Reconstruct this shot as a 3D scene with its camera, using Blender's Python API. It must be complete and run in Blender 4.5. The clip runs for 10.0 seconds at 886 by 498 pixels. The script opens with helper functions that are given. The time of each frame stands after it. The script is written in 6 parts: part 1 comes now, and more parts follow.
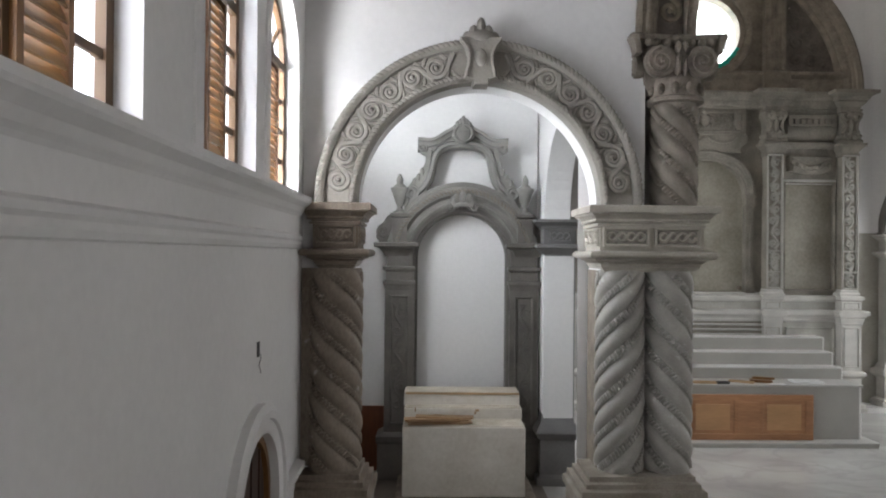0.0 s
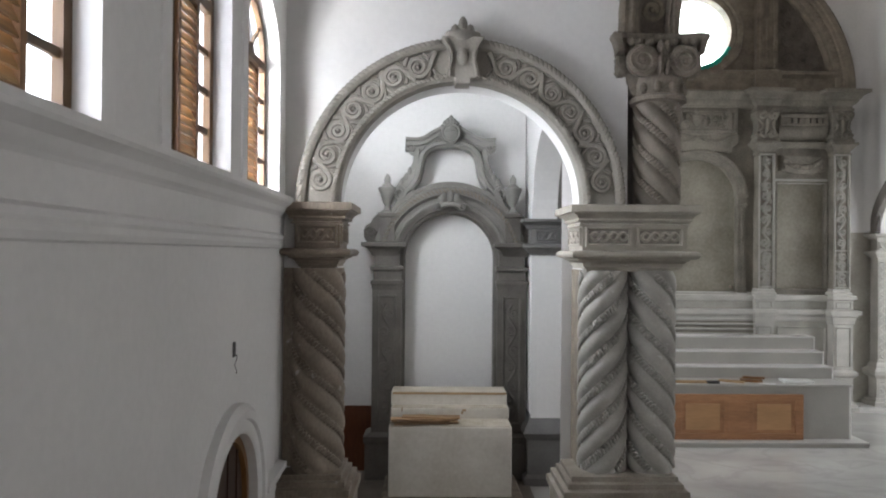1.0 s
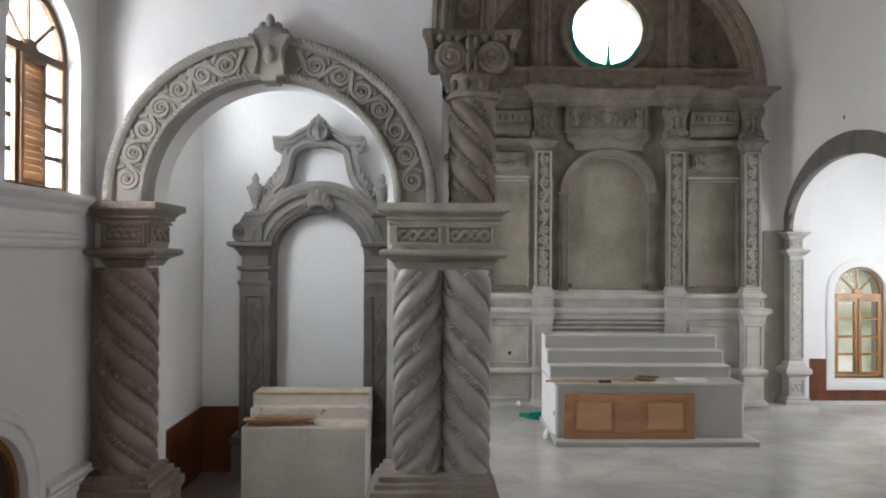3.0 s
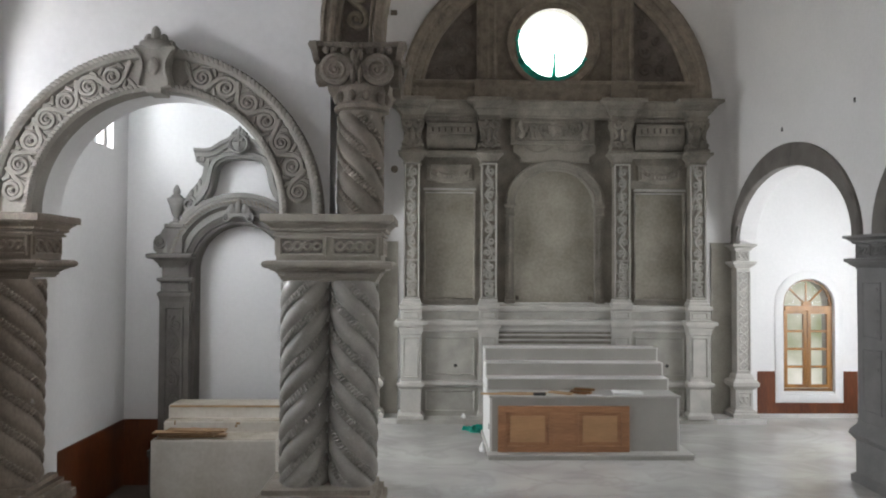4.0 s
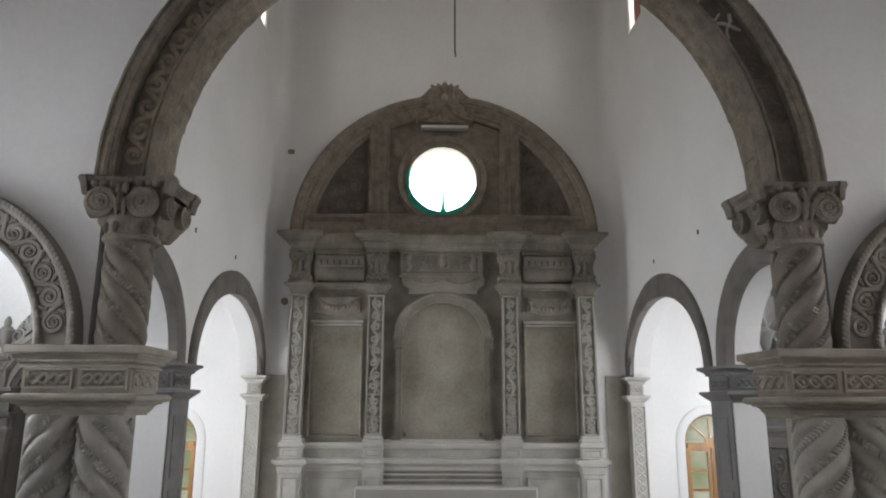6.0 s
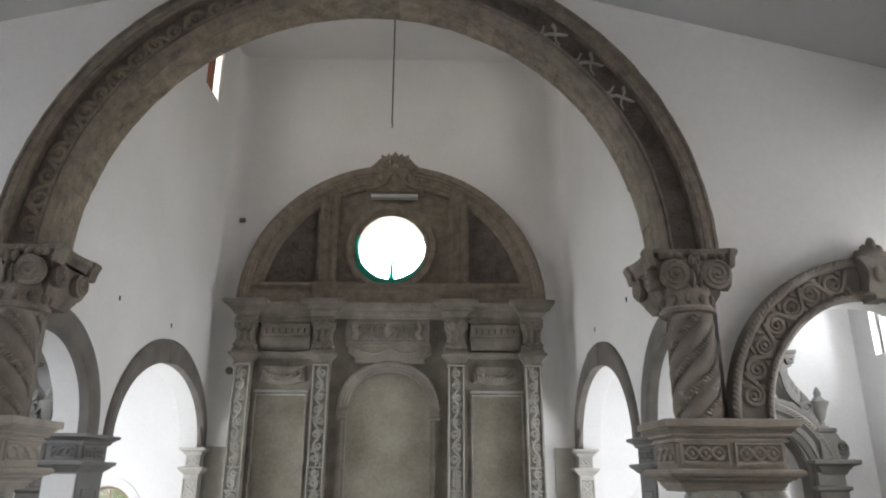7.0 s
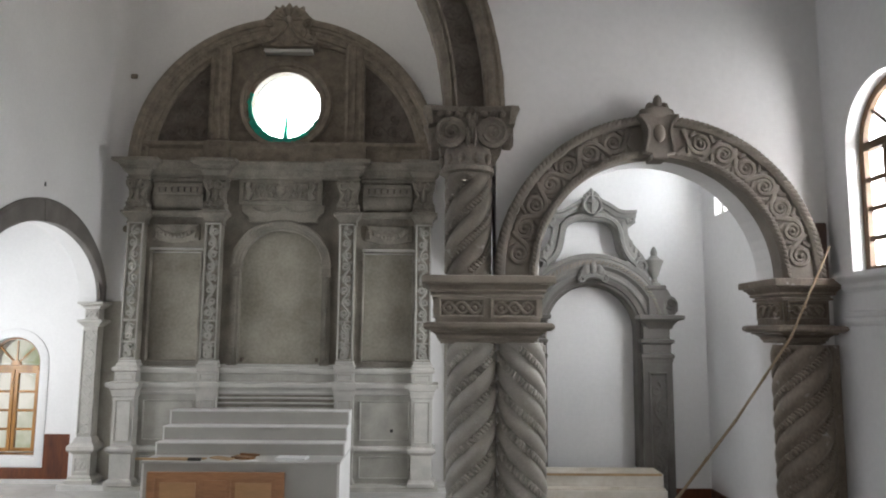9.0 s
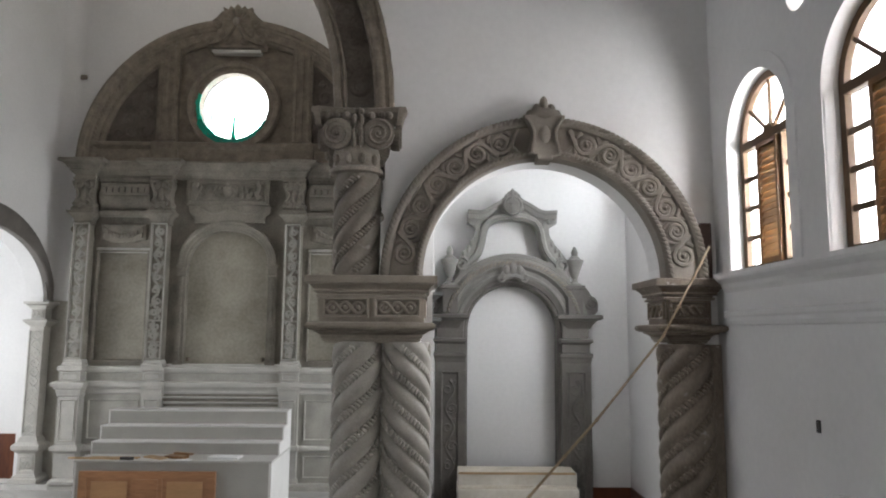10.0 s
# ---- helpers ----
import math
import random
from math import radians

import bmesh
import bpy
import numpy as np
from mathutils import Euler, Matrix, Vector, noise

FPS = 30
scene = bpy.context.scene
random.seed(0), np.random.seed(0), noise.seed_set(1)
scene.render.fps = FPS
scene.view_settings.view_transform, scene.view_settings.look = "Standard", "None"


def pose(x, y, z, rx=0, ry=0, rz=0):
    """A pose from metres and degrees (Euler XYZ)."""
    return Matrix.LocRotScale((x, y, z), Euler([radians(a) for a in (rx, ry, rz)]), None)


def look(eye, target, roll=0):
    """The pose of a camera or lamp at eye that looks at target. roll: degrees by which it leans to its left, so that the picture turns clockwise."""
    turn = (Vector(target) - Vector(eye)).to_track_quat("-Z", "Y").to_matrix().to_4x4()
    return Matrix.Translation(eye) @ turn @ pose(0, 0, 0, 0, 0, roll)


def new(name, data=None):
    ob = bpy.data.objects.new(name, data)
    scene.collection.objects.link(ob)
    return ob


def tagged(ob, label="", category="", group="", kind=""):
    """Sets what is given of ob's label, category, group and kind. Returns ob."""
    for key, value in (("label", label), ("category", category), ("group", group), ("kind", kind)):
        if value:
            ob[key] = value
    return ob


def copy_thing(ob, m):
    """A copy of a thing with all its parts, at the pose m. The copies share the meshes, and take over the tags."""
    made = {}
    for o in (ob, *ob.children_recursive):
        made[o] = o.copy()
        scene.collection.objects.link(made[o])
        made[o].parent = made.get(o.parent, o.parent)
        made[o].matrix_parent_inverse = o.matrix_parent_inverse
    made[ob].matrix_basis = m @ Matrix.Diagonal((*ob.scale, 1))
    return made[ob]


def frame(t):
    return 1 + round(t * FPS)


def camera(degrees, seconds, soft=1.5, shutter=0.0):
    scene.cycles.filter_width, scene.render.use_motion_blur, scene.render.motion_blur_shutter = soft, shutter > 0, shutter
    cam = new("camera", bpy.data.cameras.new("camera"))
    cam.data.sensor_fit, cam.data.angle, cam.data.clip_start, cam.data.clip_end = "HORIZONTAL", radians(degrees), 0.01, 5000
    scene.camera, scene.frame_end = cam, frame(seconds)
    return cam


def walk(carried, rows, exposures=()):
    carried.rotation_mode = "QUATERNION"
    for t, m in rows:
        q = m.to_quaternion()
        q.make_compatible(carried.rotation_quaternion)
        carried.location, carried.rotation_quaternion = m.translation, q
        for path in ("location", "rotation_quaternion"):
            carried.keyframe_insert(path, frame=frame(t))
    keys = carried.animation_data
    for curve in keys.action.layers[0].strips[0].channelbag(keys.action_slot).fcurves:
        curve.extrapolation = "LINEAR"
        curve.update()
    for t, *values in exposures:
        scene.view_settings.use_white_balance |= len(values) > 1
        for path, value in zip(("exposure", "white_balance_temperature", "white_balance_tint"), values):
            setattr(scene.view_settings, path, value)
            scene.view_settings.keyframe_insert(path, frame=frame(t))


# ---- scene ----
cam = camera(65.3, 10.0, 2.0)
METRES, EYE, TILT, LEAN, TURN = 9.7, 3.1, 0.0, 0.0, -0.9
ROWS = [
    (0, 0.0000, 0.0000, 0.0000, -0.00, 0.37, -0.54),
    (0.5, 0.0009, 0.0006, -0.0001, 0.00, 0.36, -0.53),
    (1, 0.0175, 0.0013, 0.0001, -0.01, 0.35, -0.49),
    (1.5, 0.0497, 0.0030, 0.0005, 0.00, 0.34, -0.43),
    (2, 0.0955, 0.0054, 0.0013, -0.02, 0.30, -0.35),
    (2.5, 0.1474, 0.0062, 0.0008, -0.03, 0.31, -0.29),
    (2.7, 0.1697, 0.0064, 0.0006, -0.04, 0.33, -0.29),
    (3.8, 0.2922, 0.0076, -0.0007, -0.06, 0.55, -0.28),
    (3.9, 0.3034, 0.0077, -0.0008, -0.07, 0.90, -0.28),
    (4, 0.3145, 0.0078, -0.0009, -0.07, 1.43, -0.28),
    (4.1, 0.3267, 0.0082, -0.0013, -0.06, 2.05, -0.27),
    (4.2, 0.3388, 0.0086, -0.0017, -0.06, 2.70, -0.26),
    (4.3, 0.3510, 0.0090, -0.0020, -0.05, 3.45, -0.26),
    (4.4, 0.3631, 0.0094, -0.0024, -0.05, 4.22, -0.25),
    (4.5, 0.3753, 0.0098, -0.0028, -0.04, 4.99, -0.24),
    (5, 0.4341, 0.0120, -0.0030, 0.02, 8.61, -0.20),
    (5.2, 0.4572, 0.0130, -0.0026, 0.02, 9.98, -0.22),
    (5.5, 0.4919, 0.0146, -0.0019, 0.02, 11.54, -0.26),
    (5.7, 0.5149, 0.0158, -0.0022, 0.03, 11.56, -0.25),
    (5.9, 0.5379, 0.0170, -0.0025, 0.04, 11.72, -0.24),
    (6, 0.5494, 0.0176, -0.0027, 0.05, 12.50, -0.24),
    (6.1, 0.5605, 0.0178, -0.0027, 0.05, 13.60, -0.24),
    (6.2, 0.5716, 0.0180, -0.0028, 0.05, 15.00, -0.23),
    (6.5, 0.6050, 0.0185, -0.0029, 0.06, 17.50, -0.22),
    (6.9, 0.6495, 0.0192, -0.0031, 0.07, 18.20, -0.20),
    (7.3, 0.6940, 0.0199, -0.0032, 0.08, 17.88, -0.19),
    (7.4, 0.7051, 0.0201, -0.0033, 0.08, 17.74, -0.18),
    (7.5, 0.7162, 0.0203, -0.0033, 0.08, 17.54, -0.18),
    (7.6, 0.7274, 0.0201, -0.0035, 0.07, 17.00, -0.21),
    (7.7, 0.7386, 0.0200, -0.0037, 0.07, 15.90, -0.25),
    (7.8, 0.7499, 0.0198, -0.0040, 0.06, 14.26, -0.28),
    (7.9, 0.7611, 0.0197, -0.0042, 0.06, 12.25, -0.32),
    (8, 0.7723, 0.0195, -0.0044, 0.05, 10.06, -0.35),
    (8.1, 0.7841, 0.0201, -0.0044, 0.07, 8.50, -0.37),
    (8.2, 0.7959, 0.0206, -0.0044, 0.09, 7.55, -0.39),
    (8.3, 0.8076, 0.0212, -0.0043, 0.11, 7.05, -0.40),
    (8.4, 0.8194, 0.0217, -0.0043, 0.13, 6.83, -0.42),
    (8.5, 0.8312, 0.0223, -0.0043, 0.15, 6.73, -0.44),
    (9, 0.8864, 0.0225, -0.0041, 0.14, 6.72, -0.44),
    (9.5, 0.9426, 0.0212, -0.0032, 0.13, 6.70, -0.43),
    (10, 0.9991, 0.0174, -0.0041, 0.15, 6.75, -0.46),
]
walk(cam, [(t, pose(-5.595, 0.086, EYE, TILT, LEAN, TURN) @ pose(METRES * x, METRES * y, METRES * z, 90 + pitch, roll, yaw)) for t, x, y, z, yaw, pitch, roll in ROWS],
     [(0, -0.05), (4, -0.05), (4.8, -0.18), (5.7, -0.18), (6.2, -0.08), (7.4, 0.12), (7.7, 0.06), (8.2, -0.05), (10, -0.05)])

# ---- world, sun, large lights ----
world = bpy.data.worlds.new("sky")
scene.world = world
world.use_nodes = True
wn = world.node_tree
sky = wn.nodes.new("ShaderNodeTexSky")
sky.sky_type, sky.sun_disc = "NISHITA", False
sky.sun_elevation, sky.sun_rotation, sky.dust_density = radians(50), radians(200), 4.0
haze = wn.nodes.new("ShaderNodeHueSaturation")
haze.inputs["Saturation"].default_value = 0.2
wn.links.new(sky.outputs[0], haze.inputs["Color"])
wn.links.new(haze.outputs[0], wn.nodes["Background"].inputs[0])
wn.nodes["Background"].inputs[1].default_value = 0.15

sun = new("sun", bpy.data.lights.new("sun", "SUN"))
sun.data.energy, sun.data.angle, sun.data.color = 1.0, radians(20), (1.0, 0.96, 0.9)
sun.matrix_world = look((-6, -14, 24), (0, 0, 0))


def area(name, eye, target, sx, sy, power, color):
    l = new(name, bpy.data.lights.new(name, "AREA"))
    l.data.shape, l.data.size, l.data.size_y, l.data.energy, l.data.color = "RECTANGLE", sx, sy, power, color
    l.matrix_world = look(eye, target)
    return l


# skylight standing outside the rows of windows
area("skylight_west", (-7.75, 4.05, 4.6), (0, 4.05, 4.4), 8.3, 2.6, 740, (0.92, 0.97, 1.06))
area("skylight_east", (7.75, 4.05, 4.6), (0, 4.05, 4.4), 8.3, 2.6, 800, (0.995, 0.975, 0.965))
# extra lamps outside the corner windows, added to brighten arch foot and wall
area("fill_light_corner_west", (-7.6, 5.2, 4.25), (-6.3, 6.8, 3.85), 0.9, 1.0, 170, (0.96, 0.98, 1.0))
area("fill_light_corner_east", (7.6, 5.2, 4.25), (6.3, 6.8, 3.85), 0.9, 1.0, 110, (0.96, 0.98, 1.0))
# fill lamps outside a hidden opening in each chapel, added to brighten it
area("fill_light_chapel_west", (-7.6, 7.85, 4.3), (-5.6, 9.9, 3.2), 1.8, 3.2, 430, (0.89, 0.945, 1.0))
area("fill_light_chapel_east", (7.6, 7.85, 4.3), (5.6, 9.9, 3.2), 1.8, 3.2, 430, (0.89, 0.945, 1.0))
# sacristy openings are unseen; lamps placed and aimed to reach the retable too
area("skylight_sacristy_west", (-7.4, 11.3, 3.0), (-0.5, 13.5, 3.3), 2.4, 2.4, 290, (0.92, 0.96, 1.0))
area("skylight_sacristy_east", (7.4, 11.3, 3.0), (0.5, 13.5, 3.3), 2.4, 2.4, 290, (0.92, 0.96, 1.0))
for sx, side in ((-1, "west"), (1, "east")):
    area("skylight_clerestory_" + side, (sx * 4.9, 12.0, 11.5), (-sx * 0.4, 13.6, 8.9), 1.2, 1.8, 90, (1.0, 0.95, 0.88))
    # added lamp outside an unseen high opening, washes the end wall and retable
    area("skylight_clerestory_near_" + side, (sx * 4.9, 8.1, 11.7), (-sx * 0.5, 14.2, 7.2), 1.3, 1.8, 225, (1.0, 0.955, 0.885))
# added fill lamp behind the viewpoint, lights the fronts through an invented opening
area("fill_light_rear", (0, -9.6, 2.6), (0, 0, 2.6), 4.2, 5.0, 170, (1.0, 0.98, 0.95))
area("skylight_round", (-0.06, 14.95, 7.64), (-0.06, 10, 7.2), 1.5, 1.5, 120, (0.93, 1.0, 0.98))


# ---- materials ----
def material(name, color, rough=0.7, vary=0.15, scale=3.0, fine=40.0, bump=0.15, tint=None, metal=0.0, grain=None, splash=0.0, spec=0.5, spread=0.08):
    m = bpy.data.materials.new(name)
    m.use_nodes = True
    nt = m.node_tree
    N, L = nt.nodes, nt.links
    b = N["Principled BSDF"]
    b.inputs["Roughness"].default_value, b.inputs["Metallic"].default_value = rough, metal
    b.inputs["Specular IOR Level"].default_value = spec
    geo = N.new("ShaderNodeNewGeometry")
    mp = N.new("ShaderNodeMapping")
    L.new(geo.outputs["Position"], mp.inputs[0])
    if grain:
        mp.inputs["Scale"].default_value = grain
    big, small = N.new("ShaderNodeTexNoise"), N.new("ShaderNodeTexNoise")
    big.inputs["Scale"].default_value, big.inputs["Detail"].default_value = scale, 5
    small.inputs["Scale"].default_value, small.inputs["Detail"].default_value = fine, 4
    for n in (big, small):
        L.new(mp.outputs[0], n.inputs["Vector"])
    info = N.new("ShaderNodeObjectInfo")
    dark = [c * (1 - vary) for c in color]
    lite = [min(1, c * (1 + vary)) for c in (tint or color)]
    ramp = N.new("ShaderNodeValToRGB")
    ramp.color_ramp.elements[0].position, ramp.color_ramp.elements[1].position = 0.3, 0.72
    ramp.color_ramp.elements[0].color, ramp.color_ramp.elements[1].color = (*dark, 1), (*lite, 1)
    mixv = N.new("ShaderNodeMath")
    mixv.operation = "MULTIPLY_ADD"
    mixv.inputs[1].default_value = 0.35
    L.new(small.outputs[0], mixv.inputs[0])
    mul = N.new("ShaderNodeMath")
    mul.operation = "MULTIPLY_ADD"
    mul.inputs[1].default_value, mul.inputs[2].default_value = 0.65, 0.0
    L.new(big.outputs[0], mul.inputs[0])
    L.new(mul.outputs[0], mixv.inputs[2])
    rnd = N.new("ShaderNodeMath")
    rnd.operation = "MULTIPLY_ADD"
    rnd.inputs[1].default_value, rnd.inputs[2].default_value = spread, -spread / 2
    L.new(info.outputs["Random"], rnd.inputs[0])
    add = N.new("ShaderNodeMath")
    L.new(mixv.outputs[0], add.inputs[0])
    L.new(rnd.outputs[0], add.inputs[1])
    L.new(add.outputs[0], ramp.inputs[0])
    out = ramp.outputs[0]
    if splash:
        sp = N.new("ShaderNodeTexNoise")
        sp.inputs["Scale"].default_value, sp.inputs["Detail"].default_value = 9.0, 6
        L.new(geo.outputs["Position"], sp.inputs["Vector"])
        sr = N.new("ShaderNodeValToRGB")
        sr.color_ramp.elements[0].position, sr.color_ramp.elements[1].position = 0.66, 0.72
        sr.color_ramp.elements[1].color = (splash, splash, splash, 1)
        L.new(sp.outputs[0], sr.inputs[0])
        mx = N.new("ShaderNodeMixRGB")
        mx.inputs[2].default_value = (0.62, 0.6, 0.57, 1)
        L.new(sr.outputs[0], mx.inputs[0])
        L.new(out, mx.inputs[1])
        out = mx.outputs[0]
    L.new(out, b.inputs["Base Color"])
    if bump:
        bp = N.new("ShaderNodeBump")
        bp.inputs["Strength"].default_value, bp.inputs["Distance"].default_value = bump, 0.02
        L.new(mixv.outputs[0], bp.inputs["Height"])
        L.new(bp.outputs[0], b.inputs["Normal"])
    return m


M_PLASTER = material("white_plaster", (0.66, 0.648, 0.64), 0.75, 0.075, 0.7, 18, 0.08)
# grey of nave and chapel ceilings, kept low to cut bounced light
M_CEIL = material("ceiling_grey", (0.4, 0.392, 0.385), 0.8, 0.05, 0.8, 20, 0.05)
M_STONE = material("grey_carved_stone", (0.345, 0.315, 0.272), 0.7, 0.24, 4.0, 60, 0.25, splash=0.25)
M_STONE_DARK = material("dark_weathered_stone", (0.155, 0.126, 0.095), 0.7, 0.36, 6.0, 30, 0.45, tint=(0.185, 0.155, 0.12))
M_SHAFT = material("worn_shaft_stone", (0.295, 0.28, 0.256), 0.5, 0.24, 4.0, 60, 0.25, splash=0.3)
# paler copy of the shaft stone, extra light on the east pair put in colour
M_SHAFT_EAST_LIT = material("shaft_stone_east_lit", (0.355, 0.332, 0.295), 0.55, 0.24, 4.0, 60, 0.25, splash=0.15)
M_STONE_ARCH = material("brown_grey_carved_stone", (0.245, 0.226, 0.2), 0.72, 0.26, 3.0, 55, 0.3, splash=0.2)
M_SLATE = material("dark_slate_grey_stone", (0.115, 0.104, 0.092), 0.6, 0.34, 3.5, 40, 0.3)
# paler copy of the slate for the arch, light from above put in colour
M_SLATE_LIT = material("slate_grey_lit_stone", (0.165, 0.155, 0.14), 0.6, 0.28, 3.5, 40, 0.3)
M_PILLAR = material("grey_pillar_stone", (0.155, 0.15, 0.146), 0.65, 0.22, 3.0, 50, 0.2)
# browner copy of the grey stone for the east entablature
M_STONE_EAST = material("tan_stone_east", (0.275, 0.238, 0.198), 0.7, 0.28, 4.0, 60, 0.25)
# east arch copy, darkened in colour to offset the strong window light
M_STONE_EAST_DIM = material("carved_stone_east_dim", (0.165, 0.142, 0.117), 0.72, 0.3, 3.0, 50, 0.3)
M_CAPITAL = material("brown_stained_capital_stone", (0.142, 0.116, 0.09), 0.72, 0.4, 5.0, 50, 0.35, tint=(0.2, 0.174, 0.144))
M_UPPER = material("brown_grey_twisted_stone", (0.2, 0.174, 0.143), 0.7, 0.3, 4.0, 50, 0.3, splash=0.25)
M_BASE = material("dusty_brown_pedestal_stone", (0.22, 0.18, 0.14), 0.75, 0.25, 4.0, 50, 0.25, tint=(0.26, 0.235, 0.2))
M_VOUSSOIR = material("weathered_voussoir_stone", (0.155, 0.124, 0.086), 0.72, 0.45, 7.0, 26, 0.5, tint=(0.205, 0.17, 0.125), spread=0.1)
# recess brown: the shade of sunk bands and fields put into the colour
M_RECESS_SHADE = material("brown_stone_recess_shade", (0.082, 0.066, 0.054), 0.75, 0.4, 4.5, 40, 0.35, tint=(0.115, 0.095, 0.078))
M_BAND = material("dark_grey_band_stone", (0.135, 0.122, 0.11), 0.7, 0.3, 3.0, 50, 0.25)
M_AMBER = material("varnished_amber_wood", (0.24, 0.105, 0.024), 0.35, 0.3, 6.0, 50, 0.08, grain=(1.0, 1.0, 0.12), tint=(0.34, 0.165, 0.045))
M_GREY = material("cool_grey_carved_stone", (0.215, 0.206, 0.19), 0.7, 0.22, 3.5, 50, 0.25)
# carving paler than the pilaster ground, relief light and shade in the tones
M_VINE = material("pilaster_carving_stone", (0.345, 0.328, 0.295), 0.75, 0.2, 3.0, 50, 0.2)
# retable stone pale low down, darker above: fall of light put in colour
M_STONE_PALE = material("pale_dressed_stone", (0.435, 0.418, 0.384), 0.75, 0.22, 3.0, 55, 0.2)
M_DADO = material("grey_dado_stone", (0.362, 0.347, 0.31), 0.72, 0.24, 3.0, 45, 0.2)
M_STONE_BROWN = material("brown_stained_stone", (0.15, 0.108, 0.074), 0.5, 0.34, 2.2, 40, 0.3, splash=0.4, tint=(0.215, 0.178, 0.142), grain=(1.0, 1.0, 0.5))
# shelf and rail stone: light on their top edges put into the colour
M_STONE_LIGHT = material("pale_lit_stone", (0.49, 0.475, 0.44), 0.7, 0.15, 3.0, 50, 0.15)
M_PANEL = material("tan_veneer_panel", (0.44, 0.25, 0.12), 0.45, 0.18, 4.0, 40, 0.05, grain=(0.2, 1.0, 1.0))
M_RETABLE = material("retable_stone", (0.195, 0.174, 0.143), 0.75, 0.42, 2.6, 34, 0.35, tint=(0.22, 0.2, 0.168))
M_CEMENT = material("smooth_grey_cement", (0.27, 0.244, 0.192), 0.4, 0.24, 1.5, 18, 0.06, tint=(0.335, 0.31, 0.26))
M_PATCH = material("rough_grey_cement", (0.34, 0.32, 0.275), 0.8, 0.22, 2.5, 30, 0.15, tint=(0.37, 0.352, 0.31))
M_MARBLE = material("polished_pale_marble_floor", (0.5, 0.487, 0.466), 0.2, 0.2, 1.4, 9, 0.01, grain=(1.0, 2.2, 1.0))


def marble(name, base, vein, rough):
    """Polished pale stone with drifting grey veins and clouds."""
    m = bpy.data.materials.new(name)
    m.use_nodes = True
    N, L = m.node_tree.nodes, m.node_tree.links
    b = N["Principled BSDF"]
    b.inputs["Roughness"].default_value = rough
    geo, mp = N.new("ShaderNodeNewGeometry"), N.new("ShaderNodeMapping")
    mp.inputs["Scale"].default_value = (0.8, 1.25, 1.0)
    mp.inputs["Rotation"].default_value = (0, 0, 0.5)
    L.new(geo.outputs["Position"], mp.inputs[0])
    warp, cloud = N.new("ShaderNodeTexNoise"), N.new("ShaderNodeTexNoise")
    warp.inputs["Scale"].default_value, warp.inputs["Detail"].default_value, warp.inputs["Distortion"].default_value = 0.8, 9, 1.6
    cloud.inputs["Scale"].default_value, cloud.inputs["Detail"].default_value = 0.9, 6
    L.new(mp.outputs[0], warp.inputs["Vector"])
    L.new(mp.outputs[0], cloud.inputs["Vector"])
    r1, r2 = N.new("ShaderNodeValToRGB"), N.new("ShaderNodeValToRGB")
    e = r1.color_ramp.elements
    e[0].position, e[0].color = 0.44, (0, 0, 0, 1)
    e[1].position, e[1].color = 0.5, (1, 1, 1, 1)
    k = e.new(0.57)
    k.color = (0, 0, 0, 1)
    r2.color_ramp.elements[0].position, r2.color_ramp.elements[1].position = 0.35, 0.7
    r2.color_ramp.elements[0].color = (*[c * 0.82 for c in base], 1)
    r2.color_ramp.elements[1].color = (*[min(1, c * 1.1) for c in base], 1)
    L.new(warp.outputs[0], r1.inputs[0])
    L.new(cloud.outputs[0], r2.inputs[0])
    f = N.new("ShaderNodeMath")
    f.operation = "MULTIPLY"
    f.inputs[1].default_value = 0.3
    L.new(r1.outputs[0], f.inputs[0])
    mx = N.new("ShaderNodeMixRGB")
    mx.inputs[2].default_value = (*vein, 1)
    L.new(f.outputs[0], mx.inputs[0])
    L.new(r2.outputs[0], mx.inputs[1])
    L.new(mx.outputs[0], b.inputs["Base Color"])
    return m


M_FLOOR = marble("veined_white_marble", (0.48, 0.466, 0.446), (0.3, 0.29, 0.277), 0.2)
M_CHAPEL_FLOOR = material("dusty_brown_floor", (0.13, 0.105, 0.085), 0.6, 0.3, 2.5, 30, 0.1)
M_VENEER = material("brown_veneer_sheet", (0.24, 0.13, 0.06), 0.55, 0.3, 5.0, 40, 0.1, grain=(0.2, 1.0, 1.0), tint=(0.36, 0.23, 0.12))
M_ALTAR = material("grey_honed_slab", (0.38, 0.366, 0.334), 0.5, 0.1, 2.0, 60, 0.05)
M_TOP = material("pale_honed_slab", (0.47, 0.46, 0.435), 0.45, 0.12, 2.5, 50, 0.05)
M_EDGE = material("white_slab_edge", (0.7, 0.69, 0.67), 0.5, 0.06, 3.0, 40, 0.05)
M_WOOD = material("varnished_brown_wood", (0.125, 0.052, 0.017), 0.45, 0.3, 6.0, 50, 0.1, grain=(1.0, 1.0, 0.12), tint=(0.21, 0.1, 0.028))
M_WOOD_DARK = material("dark_brown_window_wood", (0.085, 0.042, 0.013), 0.6, 0.3, 6.0, 50, 0.1, grain=(1.0, 1.0, 0.15))
M_LOUVRE = material("golden_brown_louvre_wood", (0.245, 0.125, 0.04), 0.4, 0.34, 6.0, 50, 0.1, grain=(1.0, 0.15, 1.0), tint=(0.37, 0.215, 0.08), spread=0.3)
M_DOORWOOD = material("cabinet_door_wood", (0.275, 0.122, 0.054), 0.45, 0.3, 4.0, 40, 0.08, grain=(0.15, 1.0, 1.0), tint=(0.37, 0.185, 0.09))
